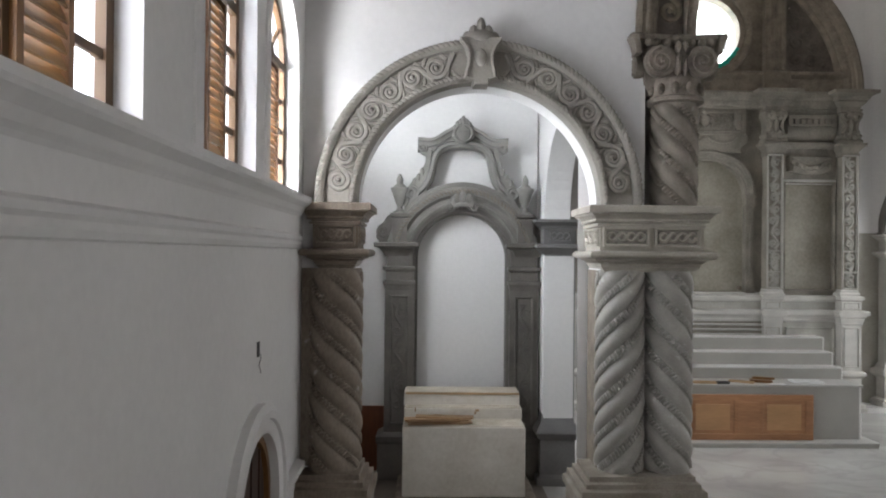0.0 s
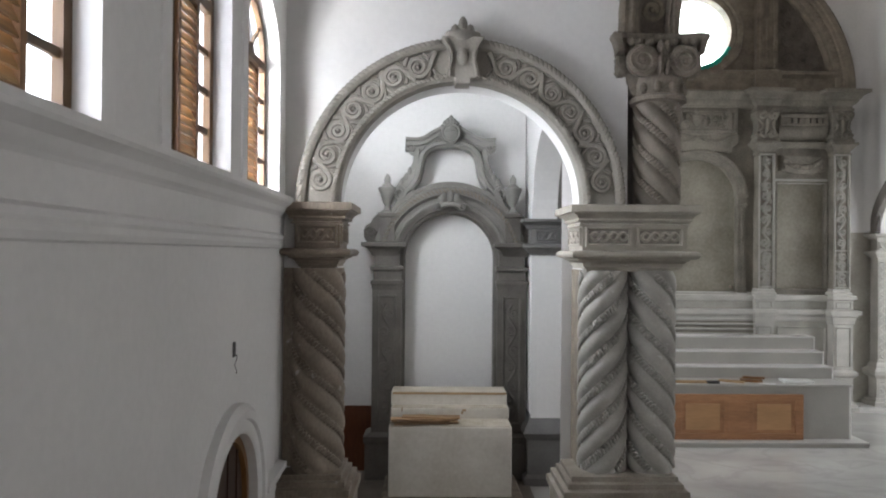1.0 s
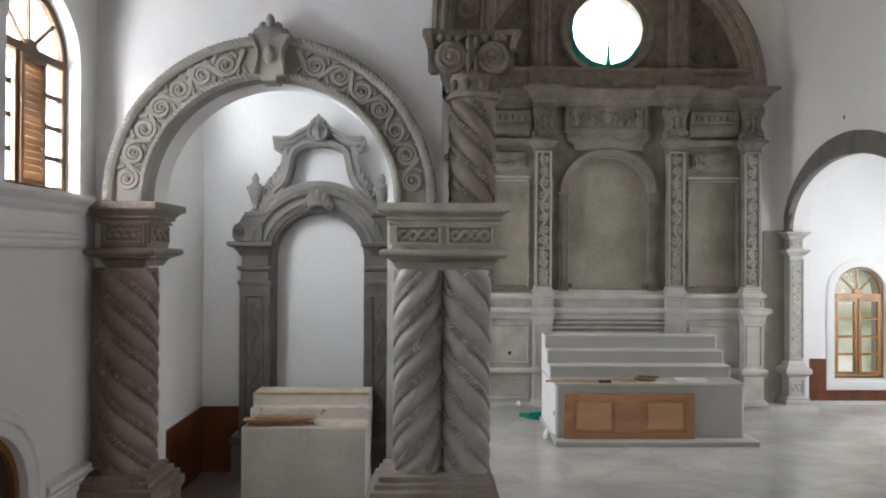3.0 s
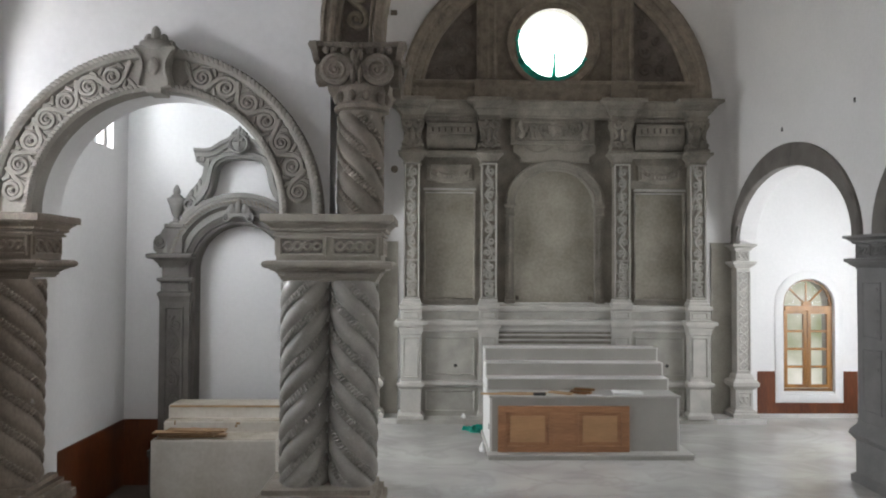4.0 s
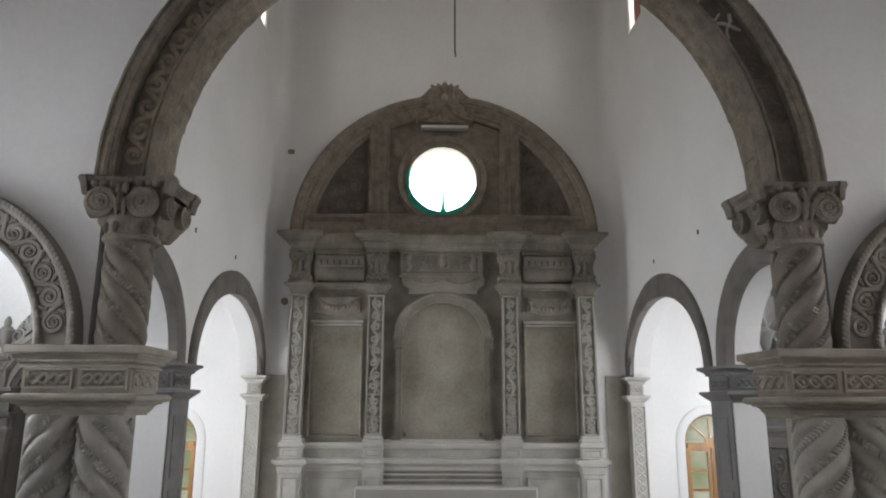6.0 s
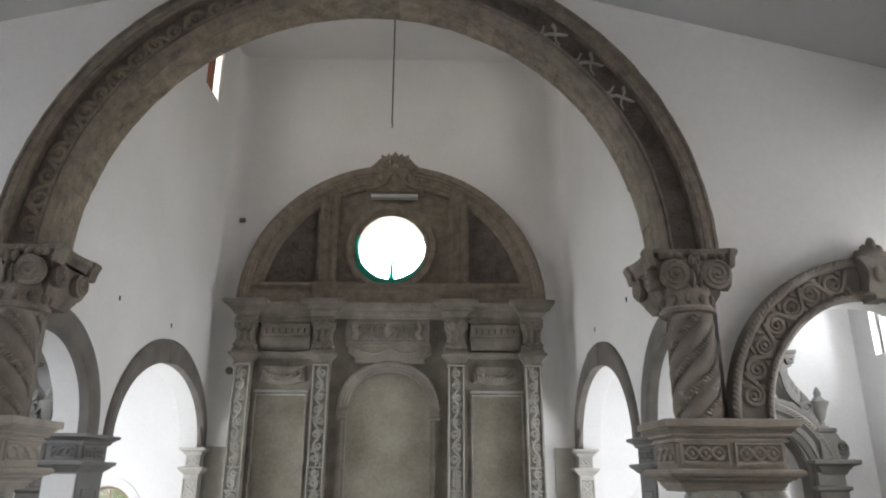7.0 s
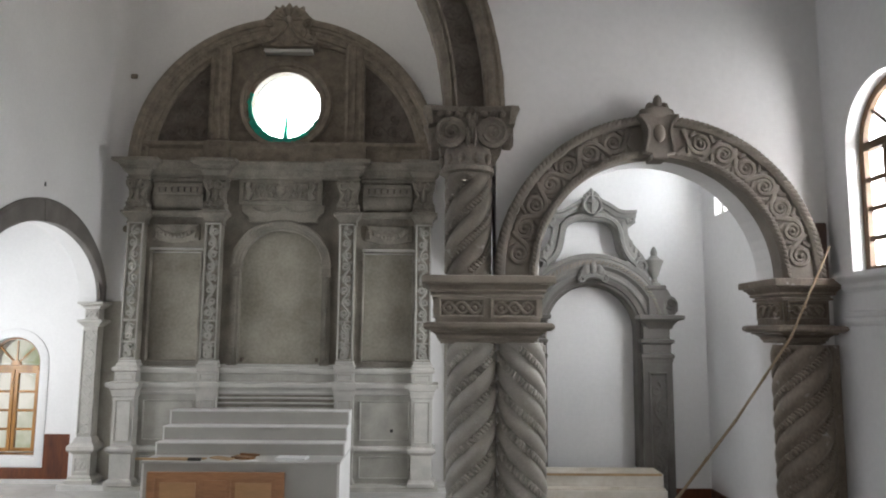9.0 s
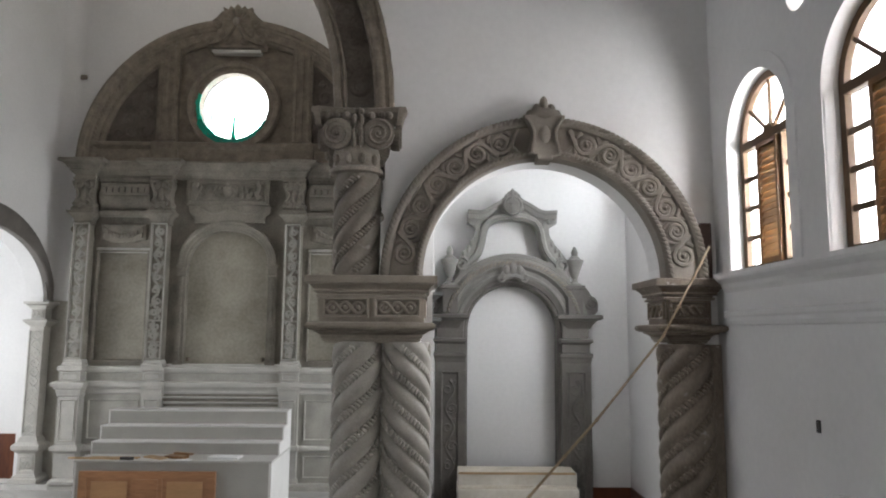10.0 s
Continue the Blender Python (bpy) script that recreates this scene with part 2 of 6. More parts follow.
M_RED = material("dark_red_dado_paint", (0.07, 0.018, 0.007), 0.35, 0.3, 3.0, 30, 0.08, grain=(1.0, 1.0, 0.2), tint=(0.13, 0.038, 0.012))
M_BOX = material("white_painted_block", (0.5, 0.455, 0.39), 0.7, 0.1, 2.2, 22, 0.06, tint=(0.57, 0.54, 0.49))
M_TREAD = material("dusty_timber_tread", (0.41, 0.355, 0.27), 0.7, 0.2, 3.5, 30, 0.12, tint=(0.5, 0.46, 0.385))
M_PLANK = material("raw_timber", (0.42, 0.28, 0.15), 0.7, 0.25, 5.0, 40, 0.15)
M_DARK = material("dark_iron", (0.03, 0.028, 0.025), 0.6, 0.2, 5, 50, 0.1)
M_NET = material("green_debris_net", (0.02, 0.36, 0.27), 0.8, 0.2, 5, 80, 0.2)
nodes, links = M_NET.node_tree.nodes, M_NET.node_tree.links
thin, blend = nodes.new("ShaderNodeBsdfTranslucent"), nodes.new("ShaderNodeMixShader")
thin.inputs[0].default_value = (0.03, 0.55, 0.42, 1)
blend.inputs[0].default_value = 0.55
links.new(nodes["Principled BSDF"].outputs[0], blend.inputs[1])
links.new(thin.outputs[0], blend.inputs[2])
links.new(blend.outputs[0], nodes["Material Output"].inputs[0])
M_PAPER = material("white_paper", (0.75, 0.75, 0.74), 0.7, 0.04, 5, 50, 0.02)
M_BAMBOO = material("bamboo", (0.27, 0.2, 0.125), 0.6, 0.2, 6, 40, 0.1)
M_LEAF = material("red_brown_window_leaf", (0.27, 0.075, 0.026), 0.5, 0.25, 5, 40, 0.1)
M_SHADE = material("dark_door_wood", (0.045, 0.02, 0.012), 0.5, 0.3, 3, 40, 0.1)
M_GROUND = material("bare_earth", (0.3, 0.28, 0.25), 0.9, 0.3, 0.4, 6, 0.3)


def glass(name, color, rough):
    m = bpy.data.materials.new(name)
    m.use_nodes = True
    b = m.node_tree.nodes["Principled BSDF"]
    b.inputs["Base Color"].default_value = (*color, 1)
    b.inputs["Roughness"].default_value, b.inputs["Transmission Weight"].default_value, b.inputs["IOR"].default_value = rough, 1.0, 1.1
    return m


M_GLASS = glass("clear_window_glass", (0.93, 0.93, 0.95), 0.02)
M_GLASS_T = glass("patterned_pale_glass", (0.92, 0.9, 0.86), 0.08)


def backdrop_material():
    m = bpy.data.materials.new("garden_haze")
    m.use_nodes = True
    N, L = m.node_tree.nodes, m.node_tree.links
    no, ra, em = N.new("ShaderNodeTexNoise"), N.new("ShaderNodeValToRGB"), N.new("ShaderNodeEmission")
    no.inputs["Scale"].default_value, no.inputs["Detail"].default_value = 3.2, 6
    ra.color_ramp.elements[0].position, ra.color_ramp.elements[1].position = 0.38, 0.6
    ra.color_ramp.elements[0].color, ra.color_ramp.elements[1].color = (0.3, 0.34, 0.2, 1), (0.9, 0.89, 0.84, 1)
    em.inputs[1].default_value = 1.0
    L.new(no.outputs[0], ra.inputs[0])
    L.new(ra.outputs[0], em.inputs[0])
    L.new(em.outputs[0], N["Material Output"].inputs[0])
    return m


M_GARDEN = backdrop_material()

# ---- building helpers ----
MIRROR = 1
ROOT = {}


def thing(name, loc, label, category, group="", kind=""):
    e = new(name)
    e.location = (loc[0] * MIRROR, loc[1], loc[2])
    ROOT[e] = e.location.copy()
    return tagged(e, label, category, group, kind)


def mesh_of(name, bm, mat, shift, smooth):
    for v in bm.verts:
        v.co.x *= MIRROR
        v.co -= shift
    bmesh.ops.recalc_face_normals(bm, faces=bm.faces)
    me = bpy.data.meshes.new(name)
    bm.to_mesh(me)
    bm.free()
    me.materials.append(mat)
    if smooth:
        me.polygons.foreach_set("use_smooth", [True] * len(me.polygons))
        me.set_sharp_from_angle(angle=radians(30))
    return me


def part(name, bm, mat, parent, label="", smooth=True, kind=""):
    root = ROOT[parent]
    ob = new(name, mesh_of(name, bm, mat, root, smooth))
    ob.parent = parent
    ROOT[ob] = root
    return tagged(ob, label, "", "", kind)


def structure(name, bm, mat, label, category, smooth=False):
    ob = new(name, mesh_of(name, bm, mat, Vector((0, 0, 0)), smooth))
    ROOT[ob] = Vector((0, 0, 0))
    return tagged(ob, label, category, "", "structure")


def solid(name, bm, mat, loc, label, category, group="", smooth=True):
    """A one-mesh thing with its origin at loc."""
    root = Vector((loc[0] * MIRROR, loc[1], loc[2]))
    ob = new(name, mesh_of(name, bm, mat, root, smooth))
    ob.location = root
    ROOT[ob] = root
    return tagged(ob, label, category, group)


def B():
    return bmesh.new()


def face(bm, *pts):
    return bm.faces.new([bm.verts.new(p) for p in pts])


def box(bm, x0, x1, y0, y1, z0, z1, bevel=0.0):
    vs = [bm.verts.new((x, y, z)) for z in (z0, z1) for x, y in ((x0, y0), (x1, y0), (x1, y1), (x0, y1))]
    for q in ((0, 3, 2, 1), (4, 5, 6, 7), (0, 1, 5, 4), (1, 2, 6, 5), (2, 3, 7, 6), (3, 0, 4, 7)):
        bm.faces.new([vs[i] for i in q])
    if bevel:
        es = {e for v in vs for e in v.link_edges}
        bmesh.ops.bevel(bm, geom=list(es), offset=bevel, segments=1, affect="EDGES")
    return bm


def rings(bm, loops, closed=True, caps=True):
    """Joins loops of points, one after the other."""
    vs = [[bm.verts.new(p) for p in l] for l in loops]
    n = len(vs[0])
    for a, b in zip(vs, vs[1:]):
        for i in range(n if closed else n - 1):
            j = (i + 1) % n
            bm.faces.new((a[i], a[j], b[j], b[i]))
    if caps and closed:
        bm.faces.new(vs[0][::-1])
        bm.faces.new(vs[-1])
    return bm


def stack(bm, x0, x1, y0, y1, steps):
    """A moulded block: the rectangle grown by each step's offset at that height."""
    return rings(bm, [[(x0 - d, y0 - d, z), (x1 + d, y0 - d, z), (x1 + d, y1 + d, z), (x0 - d, y1 + d, z)] for d, z in steps])


def lathe(bm, cx, cy, steps, n=20):
    return rings(bm, [[(cx + r * math.cos(2 * math.pi * i / n), cy + r * math.sin(2 * math.pi * i / n), z) for i in range(n)] for r, z in steps])


def tube(bm, pts, r, n=6, end=None):
    """A round bar along pts; the radius goes from r to end."""
    pts = [Vector(p) for p in pts]
    loops, up = [], None
    for i, p in enumerate(pts):
        t = (pts[min(i + 1, len(pts) - 1)] - pts[max(i - 1, 0)]).normalized()
        if up is None:
            up = t.orthogonal().normalized()
        up = (up - up.dot(t) * t).normalized()
        side = t.cross(up)
        rr = r if end is None else r + (end - r) * i / (len(pts) - 1)
        loops.append([p + rr * (math.cos(a) * up + math.sin(a) * side) for a in (2 * math.pi * k / n for k in range(n))])
    return rings(bm, loops)


XZ = lambda u, d, z: (u, d, z)
YZ = lambda u, d, z: (d, u, z)


def moulding(bm, path, profile, plane=XZ, caps=True, closed=False):
    """Sweeps the closed profile of (offset, depth) along the path of (u, z)."""
    n = len(path)
    loops = []
    for i, (u, z) in enumerate(path):
        if closed:
            a, b = path[i - 1], path[(i + 1) % n]
        else:
            a, b = path[max(i - 1, 0)], path[min(i + 1, n - 1)]
        t1, t2 = Vector((u - a[0], z - a[1])), Vector((b[0] - u, b[1] - z))
        t1 = t1.normalized() if t1.length > 1e-6 else t2.normalized()
        t2 = t2.normalized() if t2.length > 1e-6 else t1
        t = (t1 + t2).normalized()
        k = 1 / max(0.4, t.dot(t1))
        nx, nz = -t.y * k, t.x * k
        loops.append([plane(u + nx * d, y, z + nz * d) for d, y in profile])
    if closed:
        loops.append(loops[0])
    return rings(bm, loops, caps=caps and not closed)


def ring_moulding(bm, cu, cz, profile, plane=XZ, a0=180, a1=0, n=48, ru=0.0, rz=0.0):
    """Sweeps the profile of (radius, depth) round a centre; ru and rz stretch it to an ellipse."""
    loops = []
    for i in range(n + 1):
        a = radians(a0 + (a1 - a0) * i / n)
        loops.append([plane(cu + (r + ru) * math.cos(a), d, cz + (r + rz) * math.sin(a)) for r, d in profile])
    full = abs(a1 - a0) >= 360
    return rings(bm, loops, caps=not full)


def arc(cu, cz, ru, rz, a0, a1, n):
    """Points of (u, z) from angle a0 to a1, in degrees."""
    return [(cu + ru * math.cos(radians(a0 + (a1 - a0) * i / n)), cz + rz * math.sin(radians(a0 + (a1 - a0) * i / n))) for i in range(n + 1)]


def arched(u0, u1, bottom, spring, rise, n=28):
    """An opening with an arched head."""
    c, h = (u0 + u1) / 2, (u1 - u0) / 2
    return (u0, u1, n if rise else 1, lambda u: bottom, lambda u: spring + rise * math.sqrt(max(0, 1 - ((u - c) / h) ** 2)))


def round_hole(c, z, r, n=32):
    return (c - r, c + r, n, lambda u: z - math.sqrt(max(0, r * r - (u - c) ** 2)), lambda u: z + math.sqrt(max(0, r * r - (u - c) ** 2)))


def wall(bm, plane, u0, u1, d0, d1, z0, top, holes):
    """A wall with openings right through it. top: a height, or its function of u."""
    tp = top if callable(top) else (lambda u: top)

    def quad(a, b, c, d):
        if (Vector(a) - Vector(b)).length + (Vector(c) - Vector(d)).length > 1e-5 and (Vector(a) - Vector(d)).length + (Vector(b) - Vector(c)).length > 1e-5:
            face(bm, a, b, c, d)

    def piece(a, b, za0, zb0, za1, zb1):
        for d in (d0, d1):
            quad(plane(a, d, za0), plane(b, d, zb0), plane(b, d, zb1), plane(a, d, za1))

    def cap(a, b, za, zb):
        quad(plane(a, d0, za), plane(b, d0, zb), plane(b, d1, zb), plane(a, d1, za))

    at = u0
    for h0, h1, n, lo, hi in sorted(holes, key=lambda h: h[0]):
        if h0 > at + 1e-6:
            piece(at, h0, z0, z0, tp(at), tp(h0))
            cap(at, h0, tp(at), tp(h0))
        us = [(h0 + h1) / 2 - (h1 - h0) / 2 * math.cos(math.pi * i / n) for i in range(n + 1)]
        for a, b in zip(us, us[1:]):
            if lo(a) > z0 + 1e-6 or lo(b) > z0 + 1e-6:
                piece(a, b, z0, z0, lo(a), lo(b))
                cap(a, b, lo(a), lo(b))
            piece(a, b, hi(a), hi(b), tp(a), tp(b))
            cap(a, b, hi(a), hi(b))
            cap(a, b, tp(a), tp(b))
        for u in (h0, h1):
            if hi(u) - lo(u) > 1e-4:
                quad(plane(u, d0, lo(u)), plane(u, d1, lo(u)), plane(u, d1, hi(u)), plane(u, d0, hi(u)))
        at = h1
    if u1 > at + 1e-6:
        piece(at, u1, z0, z0, tp(at), tp(u1))
        cap(at, u1, tp(at), tp(u1))
    for u in (u0, u1):
        quad(plane(u, d0, z0), plane(u, d1, z0), plane(u, d1, tp(u)), plane(u, d0, tp(u)))
    return bm


def blob(bm, c, sx, sy, sz, n=8, m=5):
    """A small rounded lump."""
    cx, cy, cz = c
    rings(bm, [[(cx + sx * math.sin(t) * math.cos(2 * math.pi * i / n), cy + sy * math.sin(t) * math.sin(2 * math.pi * i / n), cz - sz * math.cos(t)) for i in range(n)]
               for t in (math.pi * (0.06 + 0.88 * k / m) for k in range(m + 1))])
    return bm


def spiral(cu, cz, r0, r1, turns, start, way=1, n=36):
    return [(cu + (r0 + (r1 - r0) * i / n) * math.cos(start + way * 2 * math.pi * turns * i / n), cz + (r0 + (r1 - r0) * i / n) * math.sin(start + way * 2 * math.pi * turns * i / n)) for i in range(n + 1)]


def ribbon(bm, pts, width, depth, high, bend, end=None):
    """A carved band of stone along pts of (along, across), standing high above the ground at depth."""
    loops = []
    n = len(pts)
    for i, (u, z) in enumerate(pts):
        a, b = pts[max(i - 1, 0)], pts[min(i + 1, n - 1)]
        t = Vector((b[0] - a[0], b[1] - a[1])).normalized()
        w = (width if end is None else width + (end - width) * i / (n - 1)) / 2
        l = []
        for d, y in ((-w, depth + 0.004), (-w * 0.9, depth - high * 0.72), (-w * 0.55, depth - high), (w * 0.55, depth - high), (w * 0.9, depth - high * 0.72), (w, depth + 0.004)):
            p = bend(u - t.y * d, z + t.x * d)
            l.append((p[0], y, p[1]))
        loops.append(l)
    return rings(bm, loops)


def flat(u, z):
    return (u, z)


def worn(bm, amount, scale):
    """Knocks the edges of old stone out of true."""
    for v in bm.verts:
        v.co += noise.noise_vector(v.co * scale) * amount + noise.noise_vector(v.co * scale * 3.1) * amount * 0.5
    return bm


def scroll(parent, mat, bend, r, step, flip, depth, high, leaves=True):
    """One running scroll, wound into a broad flat disc, with the stem to its neighbour and leaves."""
    bm = B()
    core, tight = (0.24, 1.7) if leaves else (0.3, 1.2)
    pts = [(x, flip * z) for x, z in spiral(0, 0, r * 0.8, r * core, tight, radians(55), 1, 40)][::-1]
    pts += [(step * 0.5 - r * 0.28, flip * r * 0.46), (step * 0.5, 0.0), (step * 0.5 + r * 0.28, -flip * r * 0.46), (step - r * 0.5, -flip * r * 0.82)]
    ribbon(bm, pts, r * (0.23 if leaves else 0.4), depth, high, bend, r * 0.42)
    if leaves:
        loops = []
        for f, d in ((0.9, 0.004), (0.88, -high * 0.3), (0.78, -high * 0.42)):
            loops.append([(p[0], depth + d, p[1]) for p in [bend(r * f * math.cos(math.pi * i / 12), r * f * math.sin(math.pi * i / 12)) for i in range(24)]])
        rings(bm, loops)
    sc = part("scroll", bm, mat, parent)
    c = bend(0, 0)
    part("boss", blob(B(), (c[0], depth - high * 0.5, c[1]), r * 0.2, high * 0.9, r * 0.2, 10, 5), mat, sc)
    if not leaves:
        return
    for side, lift in ((1, 1.0), (-1, 0.92)):
        for du, tip in ((-0.3, -0.42), (0.36, 0.5)):
            q = flip * side * r
            u = step * 0.5
            line = [(u + r * du * 0.3, q * 0.42), (u + r * du * 0.75, q * 0.72 * lift), (u + r * tip, q * 1.02 * lift)]
            part("leaf", ribbon(B(), line, r * 0.26, depth, high * 0.8, bend, r * 0.36), mat, sc)


def prism(bm, pts, front, back, inset=0.0):
    """An outline of (u, z) cut out of a slab, its front edge eased by inset."""
    c = sum((Vector(p) for p in pts), Vector((0, 0))) / len(pts)
    near = [Vector(p) + (c - Vector(p)).normalized() * inset for p in pts]
    return rings(bm, [[(u, back, z) for u, z in pts], [(u, front + inset, z) for u, z in pts], [(p.x, front, p.y) for p in near]])

# ---- ground and large structure ----
bm = B()
box(bm, -7.25, 7.25, -9.0, 14.9, -0.2, 0.0)
structure("floor", bm, M_FLOOR, "polished pale grey veined marble church floor", "floor")
bm = B()
face(bm, (-900, -900, -0.21), (900, -900, -0.21), (900, 900, -0.21), (-900, 900, -0.21))
structure("ground", bm, M_GROUND, "bare brown earth outside the church", "ground")

WX = 6.85          # inner face of the outer walls
WALL_Y = 6.80      # nave face of the cross wall
SILL, WSPRING, WRISE = 3.60, 4.78, 0.55
WINDOWS = {1: (5.38, 3.85, 1.96, 0.2), -1: (5.33, 3.73, 2.19, 0.62)}     # near ends of the west and east windows
RX = -0.05
DOOR_Y = {1: 5.07, -1: 4.75}
SACRISTY_X = {1: -5.45, -1: -5.31}

for MIRROR, side in ((1, "west"), (-1, "east")):
    bm = wall(B(), YZ, -9.0, 7.0, -WX - 0.22, -WX, 0, 2.5, [arched(DOOR_Y[MIRROR] - 0.58, DOOR_Y[MIRROR] + 0.58, 0, 1.2, 0.58)])
    holes = [arched(y, y + 1.1, SILL, WSPRING, WRISE) for y in WINDOWS[MIRROR]] + [round_hole(5.105 if MIRROR > 0 else 5.09, 5.69, 0.15 if MIRROR > 0 else 0.165, 20)]
    wall(bm, YZ, -9.0, 7.0, -WX - 0.22, -WX, 2.5, 7.1, holes)
    # only the first opening is a seen window; the others let lamps in
    holes = [(8.9, 9.5, 1, lambda u: 4.65, lambda u: 5.6), (7.35, 7.98, 1, lambda u: 3.1, lambda u: 5.3), (10.2, 12.6, 1, lambda u: 1.3, lambda u: 4.3)]
    wall(bm, YZ, 7.0, 14.9, -WX - 0.22, -WX, 0, 7.1, holes)
    structure("wall_" + side, bm, M_PLASTER, "white plastered outer wall with a row of arched windows", "wall")
    # sanctuary side wall
    holes = [(7.262, 9.39, 26, lambda u: 0.0, lambda u: 3.57 + math.sqrt(max(0.0, 1.135 ** 2 - (u - 8.255) ** 2))), arched(10.13, 14.1, 0, 3.57, 1.31, 40)]
    bm = wall(B(), YZ, 7.25, 14.3, -4.08, -3.68, 0, 9.6, holes)
    # the nearer high opening is unseen, cut for the added sanctuary lamp
    wall(bm, YZ, 7.25, 14.3, -4.08, -3.68, 9.6, 12.4, [(8.1, 9.3, 1, lambda u: 10.4, lambda u: 11.9), (12.1, 12.95, 1, lambda u: 10.4, lambda u: 11.9)])
    structure("wall_sanctuary_" + side, bm, M_PLASTER, "white plastered sanctuary wall pierced by two arches", "wall")
    # wall between chapel and sacristy
    bm = box(B(), -WX, -4.1, 9.95, 10.1, 0, 6.6)
    structure("wall_chapel_" + side, bm, M_PLASTER, "white plastered back wall of the side chapel", "wall")
    bm = wall(B(), XZ, -WX, -4.1, 14.4, 14.85, 0, 6.6, [arched(SACRISTY_X[MIRROR] - 0.53, SACRISTY_X[MIRROR] + 0.53, 0.53, 2.33, 0.53)])
    structure("wall_sacristy_" + side, bm, M_PLASTER, "white plastered end wall with one arched window", "wall")
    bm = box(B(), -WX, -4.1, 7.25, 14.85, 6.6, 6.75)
    structure("ceiling_chapel_" + side, bm, M_CEIL, "plain grey ceiling over the side chapel, out of view", "ceiling")
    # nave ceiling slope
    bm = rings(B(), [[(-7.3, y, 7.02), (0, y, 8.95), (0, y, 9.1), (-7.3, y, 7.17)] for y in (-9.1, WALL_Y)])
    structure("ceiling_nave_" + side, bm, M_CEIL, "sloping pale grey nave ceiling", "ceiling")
    # dark brown slab over the floor of the side chapel
    bm = box(B(), -WX, -4.1, 7.3, 9.95, -0.01, 0.012)
    structure("floor_chapel_" + side, bm, M_CHAPEL_FLOOR, "dark brown floor of the side chapel", "floor")
    # red painted dado
    bm = box(B(), -WX, -WX + 0.02, 7.3, 9.95, 0, 0.93)
    structure("dado_chapel_side_" + side, bm, M_RED, "dark red painted dado of the side chapel", "dado")
    bm = box(B(), -WX + 0.02, -6.26, 9.93, 9.95, 0, 0.93)
    box(bm, -4.08, -4.1, 9.93, 9.95, 0, 0.93)
    structure("dado_chapel_back_" + side, bm, M_RED, "dark red painted dado behind the side altar", "dado")
    bm = box(B(), SACRISTY_X[MIRROR] + 0.72, -4.1, 14.375, 14.4, 0.08, 0.95)
    box(bm, SACRISTY_X[MIRROR] - 0.72, SACRISTY_X[MIRROR] + 0.72, 14.375, 14.4, 0.08, 0.3)
    box(bm, -WX, SACRISTY_X[MIRROR] - 0.72, 14.375, 14.4, 0.08, 0.95)
    structure("dado_sacristy_" + side, bm, M_RED, "brick-red painted dado under the arched window", "dado")
    bm = box(B(), -WX, -4.1, 14.36, 14.4, 0, 0.08)
    structure("baseboard_sacristy_" + side, bm, M_MARBLE, "pale stone baseboard", "baseboard")
MIRROR = 1

# cross wall with the two chapel arches and the great arch
BIG_Z = 5.24
bm = B()
holes = [arched(-6.335, -3.965, 0, 3.58, 1.185, 36), arched(-3.53, 3.6, 0, BIG_Z, 3.5, 64), arched(3.965, 6.335, 0, 3.58, 1.185, 36)]
wall(bm, XZ, -WX, WX, WALL_Y, 7.25, 0, 9.4, holes)
structure("wall_cross", bm, M_PLASTER, "white plastered cross wall with three arched openings", "wall")
bm = wall(B(), XZ, -4.1, 4.1, 7.25, 7.3, 8.9, 12.4, [])
structure("wall_sanctuary_front", bm, M_PLASTER, "white plastered wall above the great arch", "wall")
bm = wall(B(), XZ, -4.1, 4.1, 14.3, 14.75, 0, 12.4, [round_hole(-0.07, 7.64, 0.73)])
structure("wall_sanctuary_back", bm, M_PLASTER, "white plastered sanctuary end wall with a round window", "wall")
bm = box(B(), -4.1, 4.1, 7.25, 14.75, 12.4, 12.55)
structure("ceiling_sanctuary", bm, M_PLASTER, "flat pale sanctuary ceiling", "ceiling")
# unseen rear wall; its arched hole only lets the fill lamp in
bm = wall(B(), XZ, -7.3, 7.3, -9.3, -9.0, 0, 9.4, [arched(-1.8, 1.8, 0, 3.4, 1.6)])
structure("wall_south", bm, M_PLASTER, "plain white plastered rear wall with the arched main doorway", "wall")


# ---- stone columns, entablatures, capitals ----
def twisted_shaft(cx, cy, z0, z1, r, way, starts, pitch, cut=0.03, turn=0.0):
    """A shaft of fat strands with a narrow rope between them."""
    bm = B()
    n, m = 84, int((z1 - z0) / 0.025)
    loops = []
    for k in range(m + 1):
        z = z0 + (z1 - z0) * k / m
        e = min(1, (z - z0) / 0.06, (z1 - z) / 0.06)
        l = []
        for i in range(n):
            a = 2 * math.pi * i / n
            ph = (starts * (a - radians(turn)) - way * 2 * math.pi * starts * z / pitch) / (2 * math.pi) % 1.0
            if ph < 0.64:
                f = 0.85 - cut + (0.15 + cut) * math.sin(math.pi * ph / 0.64) ** 0.55
            else:
                f = 0.85 - cut + (0.05 + cut * 0.8) * math.sin(math.pi * (ph - 0.64) / 0.36) ** 0.5
            l.append((cx + r * (f * (0.4 + 0.6 * e) + 0.9 * 0.6 * (1 - e)) * math.cos(a), cy + r * (f * (0.4 + 0.6 * e) + 0.9 * 0.6 * (1 - e)) * math.sin(a), z))
        loops.append(l)
    return rings(bm, loops)


